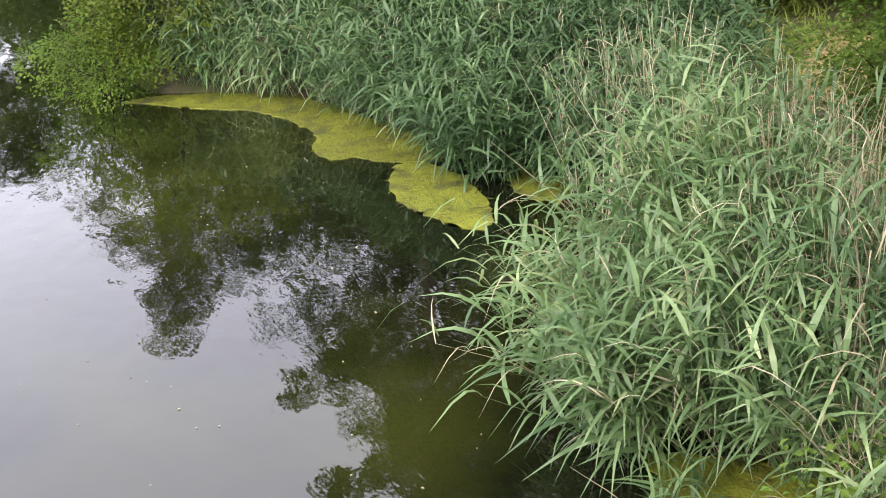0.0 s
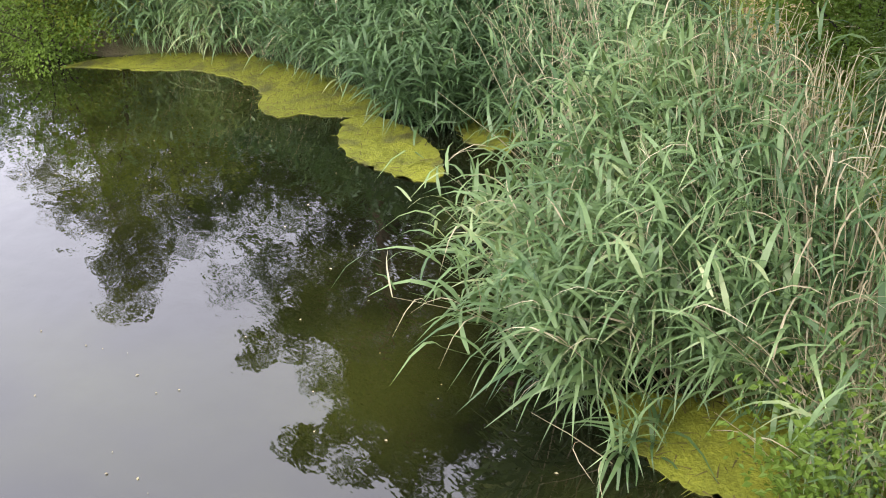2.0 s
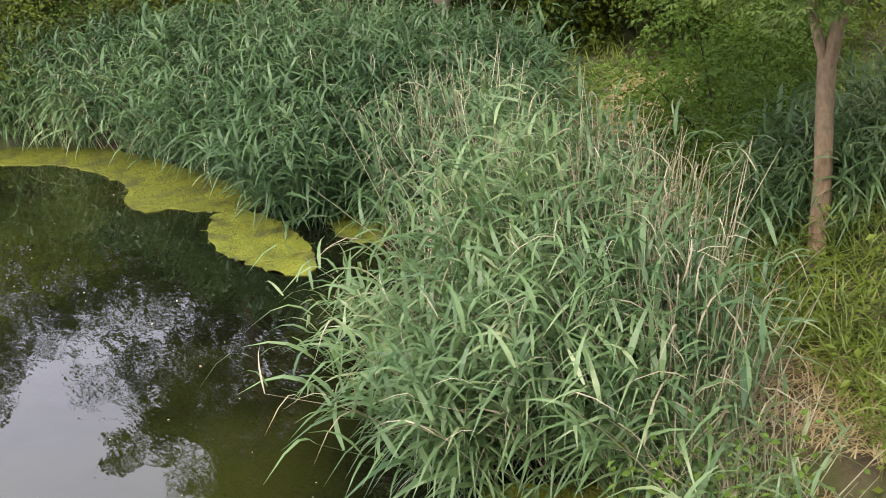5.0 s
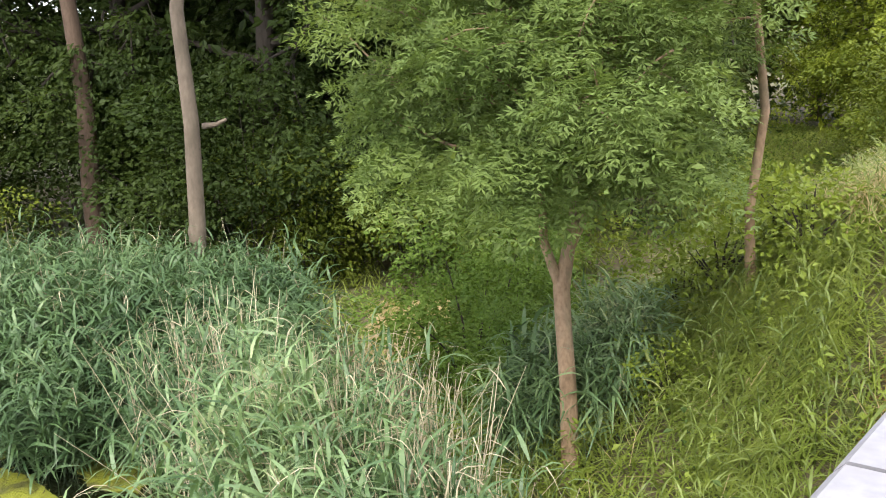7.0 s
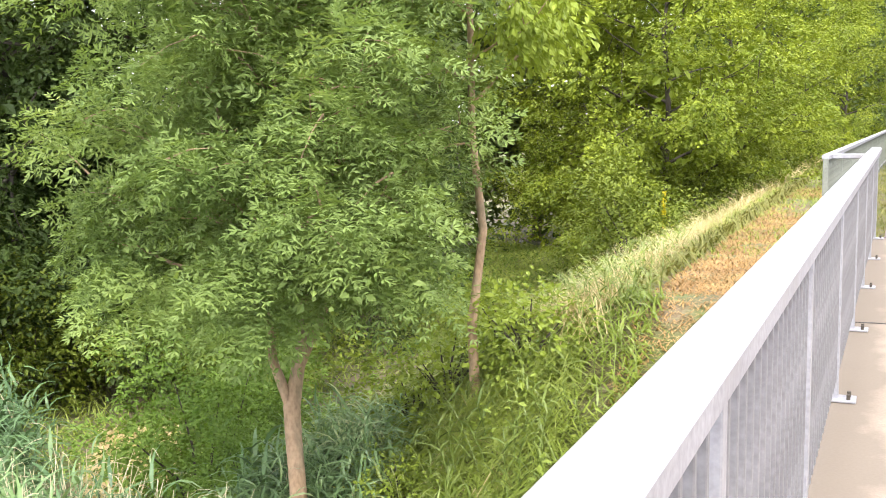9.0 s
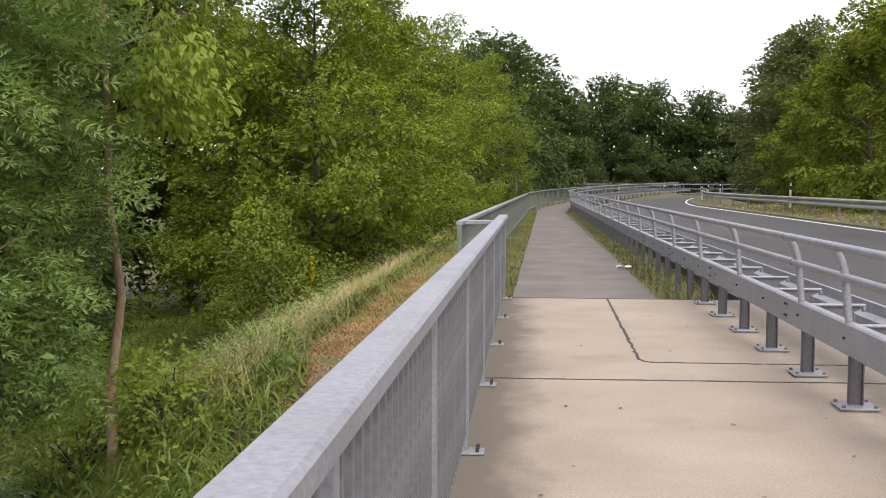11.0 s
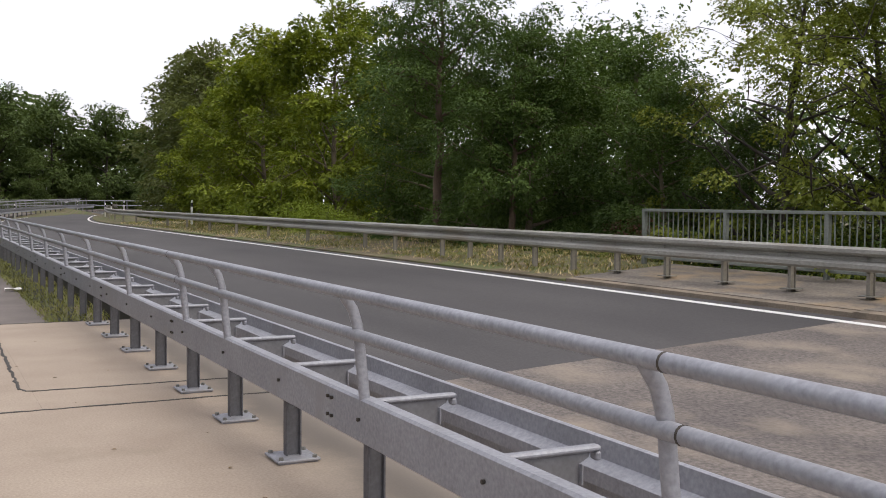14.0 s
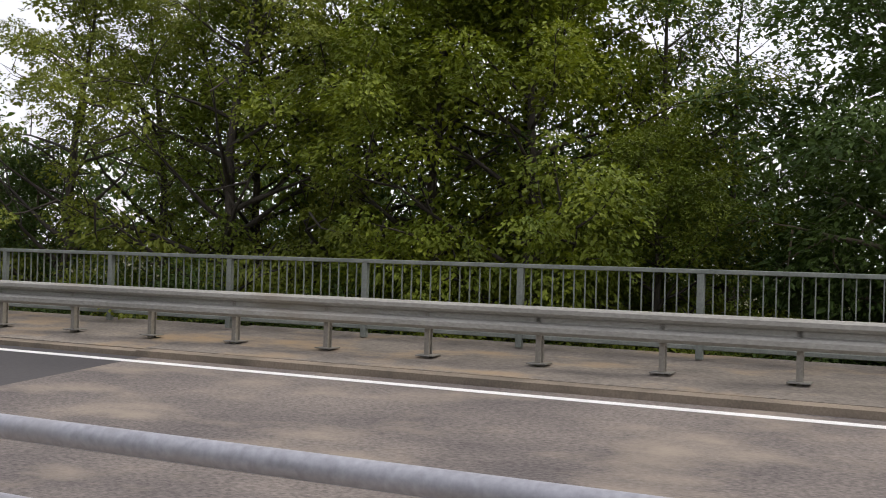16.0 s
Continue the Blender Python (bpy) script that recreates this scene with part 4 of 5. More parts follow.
def ribbon_shape(n=4, width=0.06, droop=0.55, taper=True):
    """A long narrow blade, one long, arching over towards its tip."""
    vs, fs = [], []
    for i in range(n + 1):
        t = i / n
        w = width * (min(1, 3.5 * t + 0.35) * (1 - t) ** 0.7) if taper else width * (1 - 0.8 * t)
        y, z = t * (1 - 0.18 * droop * t), 0.1 * t - droop * t * t * t
        vs += [(w, y, z + 0.3 * w), (-w, y, z + 0.3 * w)] if i < n else [(0, y, z)]
    for i in range(n - 1):
        a = 2 * i
        fs += [(a, a + 1, a + 3), (a, a + 3, a + 2)]
    fs.append((2 * n - 2, 2 * n - 1, 2 * n))
    return np.array(vs), np.array(fs)


def inside(poly, p):
    ok = np.zeros(len(p), bool)
    for (xa, ya), (xb, yb) in zip(poly, poly[1:] + poly[:1]):
        c = ((ya > p[:, 1]) != (yb > p[:, 1])) & (p[:, 0] < (xb - xa) * (p[:, 1] - ya) / (yb - ya + 1e-12) + xa)
        ok ^= c
    return ok


def sample(rng, poly, n):
    lo, hi = np.min(poly, 0), np.max(poly, 0)
    out = np.zeros((0, 2))
    while len(out) < n:
        p = rng.uniform(lo, hi, (n, 2))
        out = np.concatenate([out, p[inside(poly, p)]])
    return out[:n]


def reed_bed(seed, poly, stems, tall, material, label, leaf=0.42, leaves=11, lean=(0, 0), lean_noise=0.16, width=0.034, dry=0.12, wind=(0.3, -0.5), base=None, edge=None):
    """Reeds: leaning stems with long arching leaves; some stems dry. One uncountable stand."""
    rng = np.random.default_rng(seed)
    p = sample(rng, poly, stems)
    z = np.array([max(height(x, y), WATER - 0.15) for x, y in p]) if base is None else np.full(len(p), base)
    is_dry = rng.random(stems) < dry
    h = tall * rng.uniform(0.72, 1.08, stems) * np.where(is_dry, 1.08, 1.0)
    out = np.array(lean)[None] + rng.normal(size=(stems, 2)) * lean_noise
    if edge is not None:
        d = np.array([y - shore(x) for x, y in p])
        out[:, 1] -= edge * np.exp(-np.maximum(d, 0) / 0.5)
    bend = np.concatenate([out, np.ones((stems, 1))], 1)
    bend /= np.linalg.norm(bend, axis=1, keepdims=True)
    root = np.concatenate([p, z[:, None]], 1)
    curl = np.concatenate([out * 0.5, np.full((stems, 1), -0.04)], 1)

    def along(i, s):
        return root[i] + bend[i] * (h[i] * s)[:, None] + curl[i] * (h[i] * s * s)[:, None]
    top = thing("reed_bed", label, "reeds", kind="stuff")
    # stems
    vs, fs = [], []
    si = np.arange(stems)
    rings = []
    for s, r in ((0.0, 0.006), (0.35, 0.0055), (0.7, 0.0042), (0.97, 0.0018)):
        c = along(si, np.full(stems, s))
        rings.append(np.stack([c + np.array((math.cos(a), math.sin(a), 0)) * (r * np.where(is_dry, 1.1, 1.0))[:, None] for a in (0, 2.1, 4.2)], 1))
    v = np.concatenate(rings, 1)
    f = []
    for k in range(3):
        for a in range(3):
            b = (a + 1) % 3
            f.append((3 * k + a, 3 * k + b, 3 * k + 3 + b, 3 * k + 3 + a))
    f = np.array(f)[None] + (si * 12)[:, None, None]
    sm = array_mesh("stems", v[~is_dry].reshape(-1, 3), (np.array(f[0])[None] + (np.arange((~is_dry).sum()) * 12)[:, None, None]).reshape(-1, 4), material)
    o = new("stems", sm)
    o.parent = top
    o["kind"] = "stuff"
    if is_dry.any():
        o = new("dry_stems", array_mesh("dry_stems", v[is_dry].reshape(-1, 3), (np.array(f[0])[None] + (np.arange(is_dry.sum()) * 12)[:, None, None]).reshape(-1, 4), F_DRY))
        o.parent = top
        o["kind"] = "stuff"
    # leaves, two-ranked up the stem
    i = np.repeat(si, leaves)
    s = np.tile(np.linspace(0.22, 0.98, leaves), stems) + rng.normal(size=len(i)) * 0.03
    at = along(i, s)
    a = np.repeat(rng.uniform(0, 2 * math.pi, stems), leaves) + math.pi * np.tile(np.arange(leaves) % 2, stems) + rng.normal(size=len(i)) * 0.3
    up = 0.9 * s + 0.3 + rng.normal(size=len(i)) * 0.15
    d = np.stack([np.cos(a) + wind[0], np.sin(a) + wind[1], up], 1)
    ln = leaf * rng.uniform(0.6, 1.15, len(i)) * (0.75 + 0.35 * np.sin(np.clip(s, 0, 1) * 3.0))
    for nm, mk, mt, shapes in (("leaves", ~is_dry[i], material, ((0.55, width), (0.9, width * 0.9))), ("dry_leaves", is_dry[i] & (rng.random(len(i)) < 0.25), F_DRY, ((0.9, width * 0.35),))):
        for q, (dr, w) in enumerate(shapes):
            m2 = mk & (np.arange(len(i)) % len(shapes) == q)
            if not m2.any():
                continue
            tv, tf = ribbon_shape(4, w / leaf, dr)
            ups = np.tile((0, 0, 1.0), (m2.sum(), 1)) + rng.normal(size=(m2.sum(), 3)) * 0.25
            o = new(nm, scatter_mesh(nm, tv, tf, frames_for(d[m2], ups), ln[m2], at[m2], mt))
            o.parent = top
            o["kind"] = "stuff"
    return top


def grass(seed, poly, blades, tall, material, label, width=0.012, droop=0.5, name="grass", heads=False, dens=None, zfun=None):
    rng = np.random.default_rng(seed)
    p = sample(rng, poly, blades)
    if dens:
        keep = np.array([noise.noise((x * dens, y * dens, seed)) for x, y in p]) + rng.normal(size=len(p)) * 0.2 > -0.15
        p = p[keep]
    n = len(p)
    zf = zfun or height
    at = np.concatenate([p, np.array([[zf(x, y) - 0.02] for x, y in p])], 1)
    a = rng.uniform(0, 2 * math.pi, n)
    d = np.stack([np.cos(a) * 0.55, np.sin(a) * 0.55, np.ones(n)], 1)
    tv, tf = ribbon_shape(2, 1.0, droop, False)
    tv = tv * (1, 1, 1)
    h = tall * rng.uniform(0.5, 1.15, n)
    s = np.stack([np.full(n, width), h, h], 1)
    ob = new(name, scatter_mesh(name, tv, tf, frames_for(d, np.stack([-np.cos(a), -np.sin(a), np.full(n, 0.5)], 1)), s, at, material))
    return tagged(ob, label, "grass", kind="stuff")


# ---- river bank: reeds, algae, bushes ----
NEAR_BED = [(-6.05, 4.3), (-5.55, 3.7), (-5.25, 3.6), (-5.0, 3.8), (-4.8, 4.2), (-4.4, 4.4), (-3.9, 4.5), (-3.6, 4.6), (-3.75, 4.8), (-4.6, 5.2), (-5.8, 5.8), (-6.5, 6.1), (-7.1, 6.4), (-6.95, 5.7), (-6.4, 4.95)]
FAR_BED = [(-14.8, 5.1), (-13.6, 5.5), (-12.5, 5.6), (-11.5, 5.6), (-10.7, 5.4), (-10.0, 5.5), (-9.8, 6.2), (-8.9, 6.3), (-8.1, 6.5), (-7.6, 6.8), (-8.8, 8.0), (-10.2, 9.4), (-11.8, 9.0), (-13.4, 8.4), (-15.0, 7.6), (-15.6, 5.8)]
reed_bed(11, NEAR_BED, 820, 1.8, F_REED, "tall grey-green reeds leaning over the water", edge=0.3, dry=0.2, leaf=0.46, width=0.025, wind=(-0.35, -0.45), leaves=9)
reed_bed(13, [(-3.65, 4.55), (-3.8, 4.95), (-4.8, 5.5), (-6.1, 6.1), (-6.1, 5.3), (-4.9, 4.75)], 470, 1.8, F_REED, "reeds mixed with many dry straw-coloured stalks", dry=0.6, leaf=0.36, leaves=8, lean_noise=0.1, width=0.022)
reed_bed(17, [(-16.5, 3.75), (-15.4, 4.3), (-14.4, 5.1), (-13.2, 5.4), (-12.2, 5.5), (-12.4, 6.0), (-14.0, 5.9), (-15.6, 5.2), (-16.6, 4.6)], 560, 1.3, F_REED, "mixed green reeds over the algae mat", edge=0.1, dry=0.12, leaf=0.4, leaves=8, width=0.024)
reed_bed(18, [(-4.75, 3.5), (-4.45, 3.5), (-4.45, 3.62), (-4.75, 3.62)], 8, 0.6, F_REED, "low reed shoots standing in the algae", dry=0.1, leaf=0.4, leaves=7, lean_noise=0.35, width=0.02)
reed_bed(21, [(-3.55, 4.05), (-3.1, 4.35), (-3.4, 4.95), (-3.95, 4.6)], 90, 1.15, F_REED, "brown reed stubble and young shoots at the bank", dry=0.6, leaf=0.34, leaves=7, lean_noise=0.25, width=0.018)
reed_bed(14, [(-9.6, 6.2), (-8.9, 5.9), (-8.0, 5.9), (-8.0, 6.8), (-9.3, 7.0)], 130, 1.75, F_REED, "dry brown reed stalks at the edge of the bay", dry=0.75, leaf=0.34, leaves=7, lean_noise=0.16, width=0.02)
reed_bed(12, FAR_BED, 3100, 1.36, F_REED_FAR, "dense bluish-green reeds at the river edge", edge=0.2, dry=0.05, leaf=0.44, width=0.029, leaves=8, wind=(0.25, -0.35))
reed_bed(19, [(-9.4, 8.0), (-10.4, 9.4), (-13.4, 8.6), (-15.2, 7.4), (-14.4, 6.6)], 260, 1.65, F_REED_FAR, "taller reed stalks along the back of the stand", dry=0.2, leaf=0.36, width=0.022, leaves=7, lean_noise=0.12)
reed_bed(15, [(-5.5, 6.9), (-4.2, 6.9), (-4.1, 7.6), (-4.6, 8.2), (-5.6, 8.2)], 260, 0.8, F_REED, "low grey-green reeds among the bank plants", dry=0.05, leaf=0.36, lean_noise=0.14, width=0.018)
reed_bed(16, [(-5.5, 7.1), (-5.1, 7.1), (-5.1, 7.5), (-5.5, 7.5)], 9, 1.15, F_REED, "single tall reeds beside the ash tree", dry=0.0, leaf=0.45, leaves=10, lean_noise=0.08)


def algae(pts, label, seed, z=WATER + 0.012):
    """A floating mat with a lumpy top and a ragged rim."""
    rng = np.random.default_rng(seed)
    poly = []
    for (xa, ya), (xb, yb) in zip(pts, pts[1:] + pts[:1]):
        n = max(2, int(math.hypot(xb - xa, yb - ya) / 0.07))
        for k in range(n):
            s = k / n
            poly.append((xa + (xb - xa) * s + rng.normal() * 0.02, ya + (yb - ya) * s + rng.normal() * 0.02))
    bm = bmesh.new()
    rim = [bm.verts.new((x, y, z - 0.03)) for x, y in poly]
    edge = [bm.verts.new((x, y, z)) for x, y in poly]
    for k in range(len(poly)):
        bm.faces.new((rim[k], rim[(k + 1) % len(poly)], edge[(k + 1) % len(poly)], edge[k]))
    face = bm.faces.new(edge)
    bmesh.ops.triangulate(bm, faces=[face])
    bmesh.ops.recalc_face_normals(bm, faces=bm.faces)
    ob = part("algae_mat", bm, M_ALGAE)
    tagged(ob, label, "algae")
    # threads and lumps on the mat
    lo, hi = np.min(poly, 0), np.max(poly, 0)
    n = int(190 * (hi[0] - lo[0]) * (hi[1] - lo[1]))
    p = sample(rng, poly, n)
    a = rng.uniform(0, 6.3, n)
    tv, tf = ribbon_shape(2, 0.09, 0.1, False)
    for nm, mat, k in (("threads", M_ALGAE, slice(0, 3 * n // 4)), ("brown_threads", M_ALGAE_BROWN, slice(3 * n // 4, n))):
        th = array_part(nm, *threads(tv, tf, a[k], p[k], z, rng), mat, ob)
        th["kind"] = "stuff"


def threads(tv, tf, a, p, z, rng):
    n = len(p)
    turns = frames_for(np.stack([np.cos(a), np.sin(a), np.full(n, 0.05)], 1), np.tile((0, 0, 1.0), (n, 1)))
    at = np.concatenate([p, np.full((n, 1), z)], 1)
    v = np.einsum("nij,nkj->nki", turns, tv[None] * rng.uniform(0.05, 0.16, (n, 1, 1)) * (0.6, 1, 1)) + at[:, None]
    f = tf[None] + (np.arange(n) * len(tv))[:, None, None]
    return v.reshape(-1, 3), f.reshape(-1, 3)


algae([(-16.3, 2.95), (-15.7, 3.4), (-15.1, 3.8), (-14.5, 4.35), (-13.8, 4.6), (-13.2, 4.68), (-12.8, 4.66), (-12.5, 4.45), (-12.2, 4.38), (-11.9, 4.45), (-11.75, 4.75), (-11.3, 4.98), (-11.1, 5.25), (-11.0, 5.7), (-12.4, 5.6), (-13.6, 5.4), (-14.7, 5.1), (-15.6, 4.3), (-16.2, 3.4)], "bright yellow-green algae mat along the reeds", 1)
algae([(-11.2, 5.0), (-10.9, 4.75), (-10.55, 4.58), (-10.0, 4.5), (-9.55, 4.6), (-9.2, 4.7), (-8.95, 4.9), (-9.2, 5.1), (-9.6, 5.3), (-10.4, 5.45), (-11.05, 5.3)], "thick yellow-green algae mat with brown threads", 2)
algae([(-5.2, 3.85), (-4.8, 3.62), (-4.35, 3.58), (-4.05, 3.62), (-3.6, 3.9), (-2.9, 4.2), (-2.8, 4.9), (-3.6, 5.0), (-4.4, 4.7)], "flat yellow-green algae film under the reeds", 3)
algae([(-10.2, 5.85), (-9.6, 5.65), (-9.0, 5.8), (-9.2, 6.2), (-10.0, 6.3)], "yellow-green algae film in the small bay", 4)

bush_a = bush(41, 1.7, 0.95, 70, 9000, 0.06, F_BUSH, "bright green bush hanging over the water", "bank bushes")
plant(bush_a, [(-16.8, 3.0, 0, 0.92), (-7.4, 10.4, 5, 0.8), (-17.0, 5.4, 4, 1.1), (-8.9, 12.8, 5, 0.9), (-5.7, 7.9, 3, 0.6)])
bush_d = bush(46, 1.75, 1.0, 70, 9000, 0.065, F_BUSH, "leafy green shrub beneath the ash tree", "bank bushes")
plant(bush_d, [(-6.9, 8.8, 1, 1.0), (-7.3, 9.8, 5, 0.9)])
bush_b = bush(42, 2.0, 1.5, 70, 9000, 0.075, F_OLIVE, "olive-green bush on the bank", "bank bushes")
plant(bush_b, [(-16.6, 4.0, 0), (-15.6, 7.4, 2), (-17.6, 7.6, 3, 1.2), (-19.5, 6.4, 4, 1.3), (-9.5, 13.8, 2, 1.2), (-12.6, 12.2, 5, 1.1), (-5.0, 20.0, 4, 1.2), (-4.9, 24.0, 2, 1.2), (-4.8, 28.0, 1, 1.2), (-5.9, 22.5, 3, 0.9)])
bush_g = bush(43, 1.8, 1.4, 70, 9000, 0.075, F_GREY, "grey-green willow scrub at the river", "bank bushes")
plant(bush_g, [(-16.6, 5.6, 0), (-18.0, 5.2, 1, 1.1), (-16.6, 6.6, 2, 0.9), (-17.4, 4.3, 3, 0.8)])


# ---- single trees of the bank ----
def young_ash():
    rng = np.random.default_rng(21)
    top = thing("ash_tree", "young ash tree with feathery leaves and a forked trunk", "tree", at=(-4.46, 6.75, height(-4.46, 6.75)))
    base = Vector(top.location)
    trunk = [(0.02, -0.04, -0.2), (0.0, 0.0, 0.15), (-0.06, 0.08, 0.7), (-0.18, 0.22, 1.2), (-0.24, 0.3, 1.45), (-0.22, 0.36, 1.7), (-0.18, 0.44, 2.1), (-0.3, 0.4, 2.9), (-0.3, 0.3, 4.2), (-0.2, 0.35, 5.4)]
    bars = [(np.array(trunk), np.array((0.1, 0.076, 0.069, 0.067, 0.07, 0.056, 0.046, 0.036, 0.025, 0.008)))]
    tips = [np.array(p) for p in trunk[7:]]
    starts = [((-0.24, 0.3, 1.42), (-0.35, 0.24, 1.8), 0.048), ((-0.2, 0.4, 1.78), (-0.06, 0.5, 2.15), 0.036)]
    for k in range(48):
        s = rng.uniform(0.0, 1.0)
        z = 2.25 + 2.95 * s
        p = np.array([np.interp(z, [t[2] for t in trunk], [t[j] for t in trunk]) for j in range(3)])
        starts.append((p, None, 0.03 * (1.1 - s)))
    for k, (p, q, r) in enumerate(starts):
        p = np.array(p)
        a = 2.4 * k + rng.uniform(-0.4, 0.4)
        s = (p[2] - 1.4) / 3.9
        reach = 1.85 * (1.0 - 0.36 * max(0, s - 0.25)) * rng.uniform(0.75, 1.05)
        d = np.array((math.cos(a), math.sin(a), rng.uniform(0.15, 0.75) if p[2] > 2.6 else rng.uniform(0.4, 0.8)))
        if q is not None:
            d = np.array(q) - p
            d /= np.linalg.norm(d)
            reach = 2.2
        pts = [p]
        for i in range(5):
            pts.append(pts[-1] + d * reach / 5)
            d = d + rng.normal(size=3) * 0.16 + (0, 0, 0.08 if i < 2 else -0.05)
            d /= np.linalg.norm(d)
        pts = np.array(pts)
        bars.append((pts, r * np.array((1, 0.8, 0.6, 0.45, 0.3, 0.12))))
        tips += list(pts[1:]) + [pts[-1], pts[-2]]
        for j in range(4):
            u = pts[2 + j % 4]
            e = rng.normal(size=3) * (1, 1, 0.5)
            w = u + e / np.linalg.norm(e) * rng.uniform(0.25, 0.55)
            bars.append((np.array([u, (u + w) / 2 + (0, 0, 0.03), w]), r * np.array((0.35, 0.22, 0.08))))
            tips += [w, w]
    ring = rng.uniform(0, 2 * math.pi, 80)
    far = rng.uniform(0.25, 1.5, 80)
    tips = np.concatenate([np.array(tips), np.stack([-0.25 + far * np.cos(ring), 0.3 + far * np.sin(ring), rng.uniform(2.25, 2.8, 80)], 1)])
    away = np.hypot(tips[:, 0] + 0.25, tips[:, 1] - 0.3)
    side = 0.83 * (tips[:, 0] + 0.25) + 0.55 * (tips[:, 1] - 0.3)
    tips[:, 2] -= 0.16 * np.maximum(away - 0.9, 0)
    tips = tips[tips[:, 2] > np.where(side < -0.2, 2.22 - 0.28 * np.minimum(away, 1.6), 2.32 + 0.4 * np.maximum(side - 0.4, 0))]
    t = new("trunk", wood_mesh("trunk", bars, M_BARK_ASH, 10))
    t.parent = top
    c = new("crown", crown_mesh(rng, tips, np.array((-0.25, 0.3, 2.6)), 460, 30000, 0.165, F_ASH, (0.34, 0.2), "feather", 0.3))
    c.parent = top
    c = new("inner_leaves", crown_mesh(rng, tips * (0.75, 0.75, 0.98), np.array((-0.25, 0.3, 2.6)), 200, 6000, 0.08, F_ASH, (0.4, 0.24), "leaf", 0.25))
    c.parent = top
    c["kind"] = "stuff"


young_ash()
yel = tree(22, 6.4, 0.042, 0.4, 1.0, 20, 90, 6500, 0.085, F_LIME, M_BARK_ASH, "thin young tree with drooping yellow-green leaves", "leaf", (0.2, 0.18), lean=0.015, droop=0.9)
plant(yel, [(-3.6, 8.3, 1.0)])
lime = bush(45, 0.9, 0.4, 30, 900, 0.075, F_LIME, "small lime-green ash sapling on the slope", "slope saplings")
plant(lime, [(-3.95, 8.45, 0, 1.0), (-3.2, 8.5, 2, 0.9), (-3.9, 7.35, 3, 0.6), (-4.3, 8.5, 1, 0.85), (-3.6, 9.0, 4, 0.9)])
pale = tree(35, 12.0, 0.12, 0.52, 2.8, 16, 90, 14000, 0.17, F_DARK, M_BARK_PALE, "tall slender tree with a pale trunk behind the reeds", lean=0.0)
plant(pale, [(-12.08, 9.14, 1.97)])
pale.matrix_basis = Matrix.Translation((-12.08, 9.14, height(-12.08, 9.14) - 0.05)) @ Matrix.Rotation(radians(3), 4, Vector((-0.8, 0.6, 0)))
to_tree = pale.matrix_basis.inverted()
bm = bmesh.new()
tube(bm, [to_tree @ Vector(p) for p in ((-12.03, 9.6, 0.1), (-11.83, 9.64, 0.12), (-11.66, 9.7, 0.2))], [0.05, 0.035, 0.022], 7)
part("branch_stub", bm, M_BARK_PALE, pale, "broken branch stub", True)
bm = bmesh.new()
bmesh.ops.create_icosphere(bm, subdivisions=2, radius=0.11, matrix=Matrix.Translation(to_tree @ Vector((-12.06, 9.32, -1.36))) @ Matrix.Diagonal((1.1, 1.1, 1.5, 1)))
part("knot", bm, M_BARK_PALE, pale, "swollen bark knot", True)
brown = tree(36, 12.0, 0.17, 0.52, 3.0, 18, 90, 14000, 0.17, F_DARK, M_BARK_BROWN, "tall dark tree with a brown trunk behind the reeds", lean=0.015)
plant(brown, [(-16.1, 10.45, 0.4), (-18.6, 9.0, 2.0)])

# ---- woods and roadside trees ----
wood_a = tree(51, 12.0, 0.2, 0.1, 3.2, 34, 220, 34000, 0.125, F_WOOD, M_BARK_DARK, "tall dark green tree of the riverside wood", puff=(0.62, 0.34), group="wood trees", core=(3500, 0.25))
plant(wood_a, [(-14.6, 13.4, 0), (-18.2, 13.0, 1), (-21.5, 10.8, 2, 1.1), (-16.2, 16.6, 3, 1.1), (-11.4, 16.4, 4), (-21.0, 15.6, 5, 1.15), (-12.6, 20.5, 2.5, 1.1), (-29.3, 8.0, 1.2, 0.78)])
cone = tree(58, 11.6, 0.16, 0.04, 1.5, 40, 120, 15000, 0.16, F_GREY, M_BARK, "slender pointed tree upstream on the bank", puff=(0.6, 0.45))
plant(cone, [(-29.9, 5.8, 0)])
scrub = bush(44, 3.2, 2.0, 60, 9000, 0.11, F_WOOD, "dark leafy undergrowth at the edge of the wood", "wood scrub", (0.6, 0.38))
plant(scrub, [(-13.2, 11.4, 0), (-15.4, 11.6, 1), (-17.6, 11.2, 2), (-19.8, 9.4, 3), (-11.4, 13.4, 4), (-14.0, 15.0, 5), (-21.6, 7.6, 0.5), (-18.4, 14.6, 1.5, 1.2), (-9.8, 17.6, 2.5), (-27.0, 8.6, 1, 1.4), (-29.0, 7.4, 2, 1.3), (-33.0, 5.6, 3, 1.2), (-38.0, 6.0, 3, 1.5), (-24.0, 7.4, 1, 1.0)])
hedge = bush(47, 3.2, 2.0, 60, 8000, 0.1, F_DARK, "dark leafy undergrowth behind the guard rail", "roadside scrub", (0.6, 0.38))
plant(hedge, [(14.4, 11.0, 3, 0.7), (14.6, 4.4, 1, 0.7), (14.2, 1.6, 2, 0.75), (14.4, -3.0, 4, 0.8), (14.6, 20.0, 5, 0.6), (14.4, 13.6, 1, 0.7), (14.6, 16.4, 2, 0.6), (14.4, 8.4, 4, 0.7), (19.0, 6.0, 3, 0.9), (15.6, 24.0, 1, 0.7), (15.8, 29.0, 2, 0.7), (18.0, 20.0, 1, 0.9), (16.5, 2.6, 5, 0.9), (15.0, 33.0, 0.7, 0.7)])
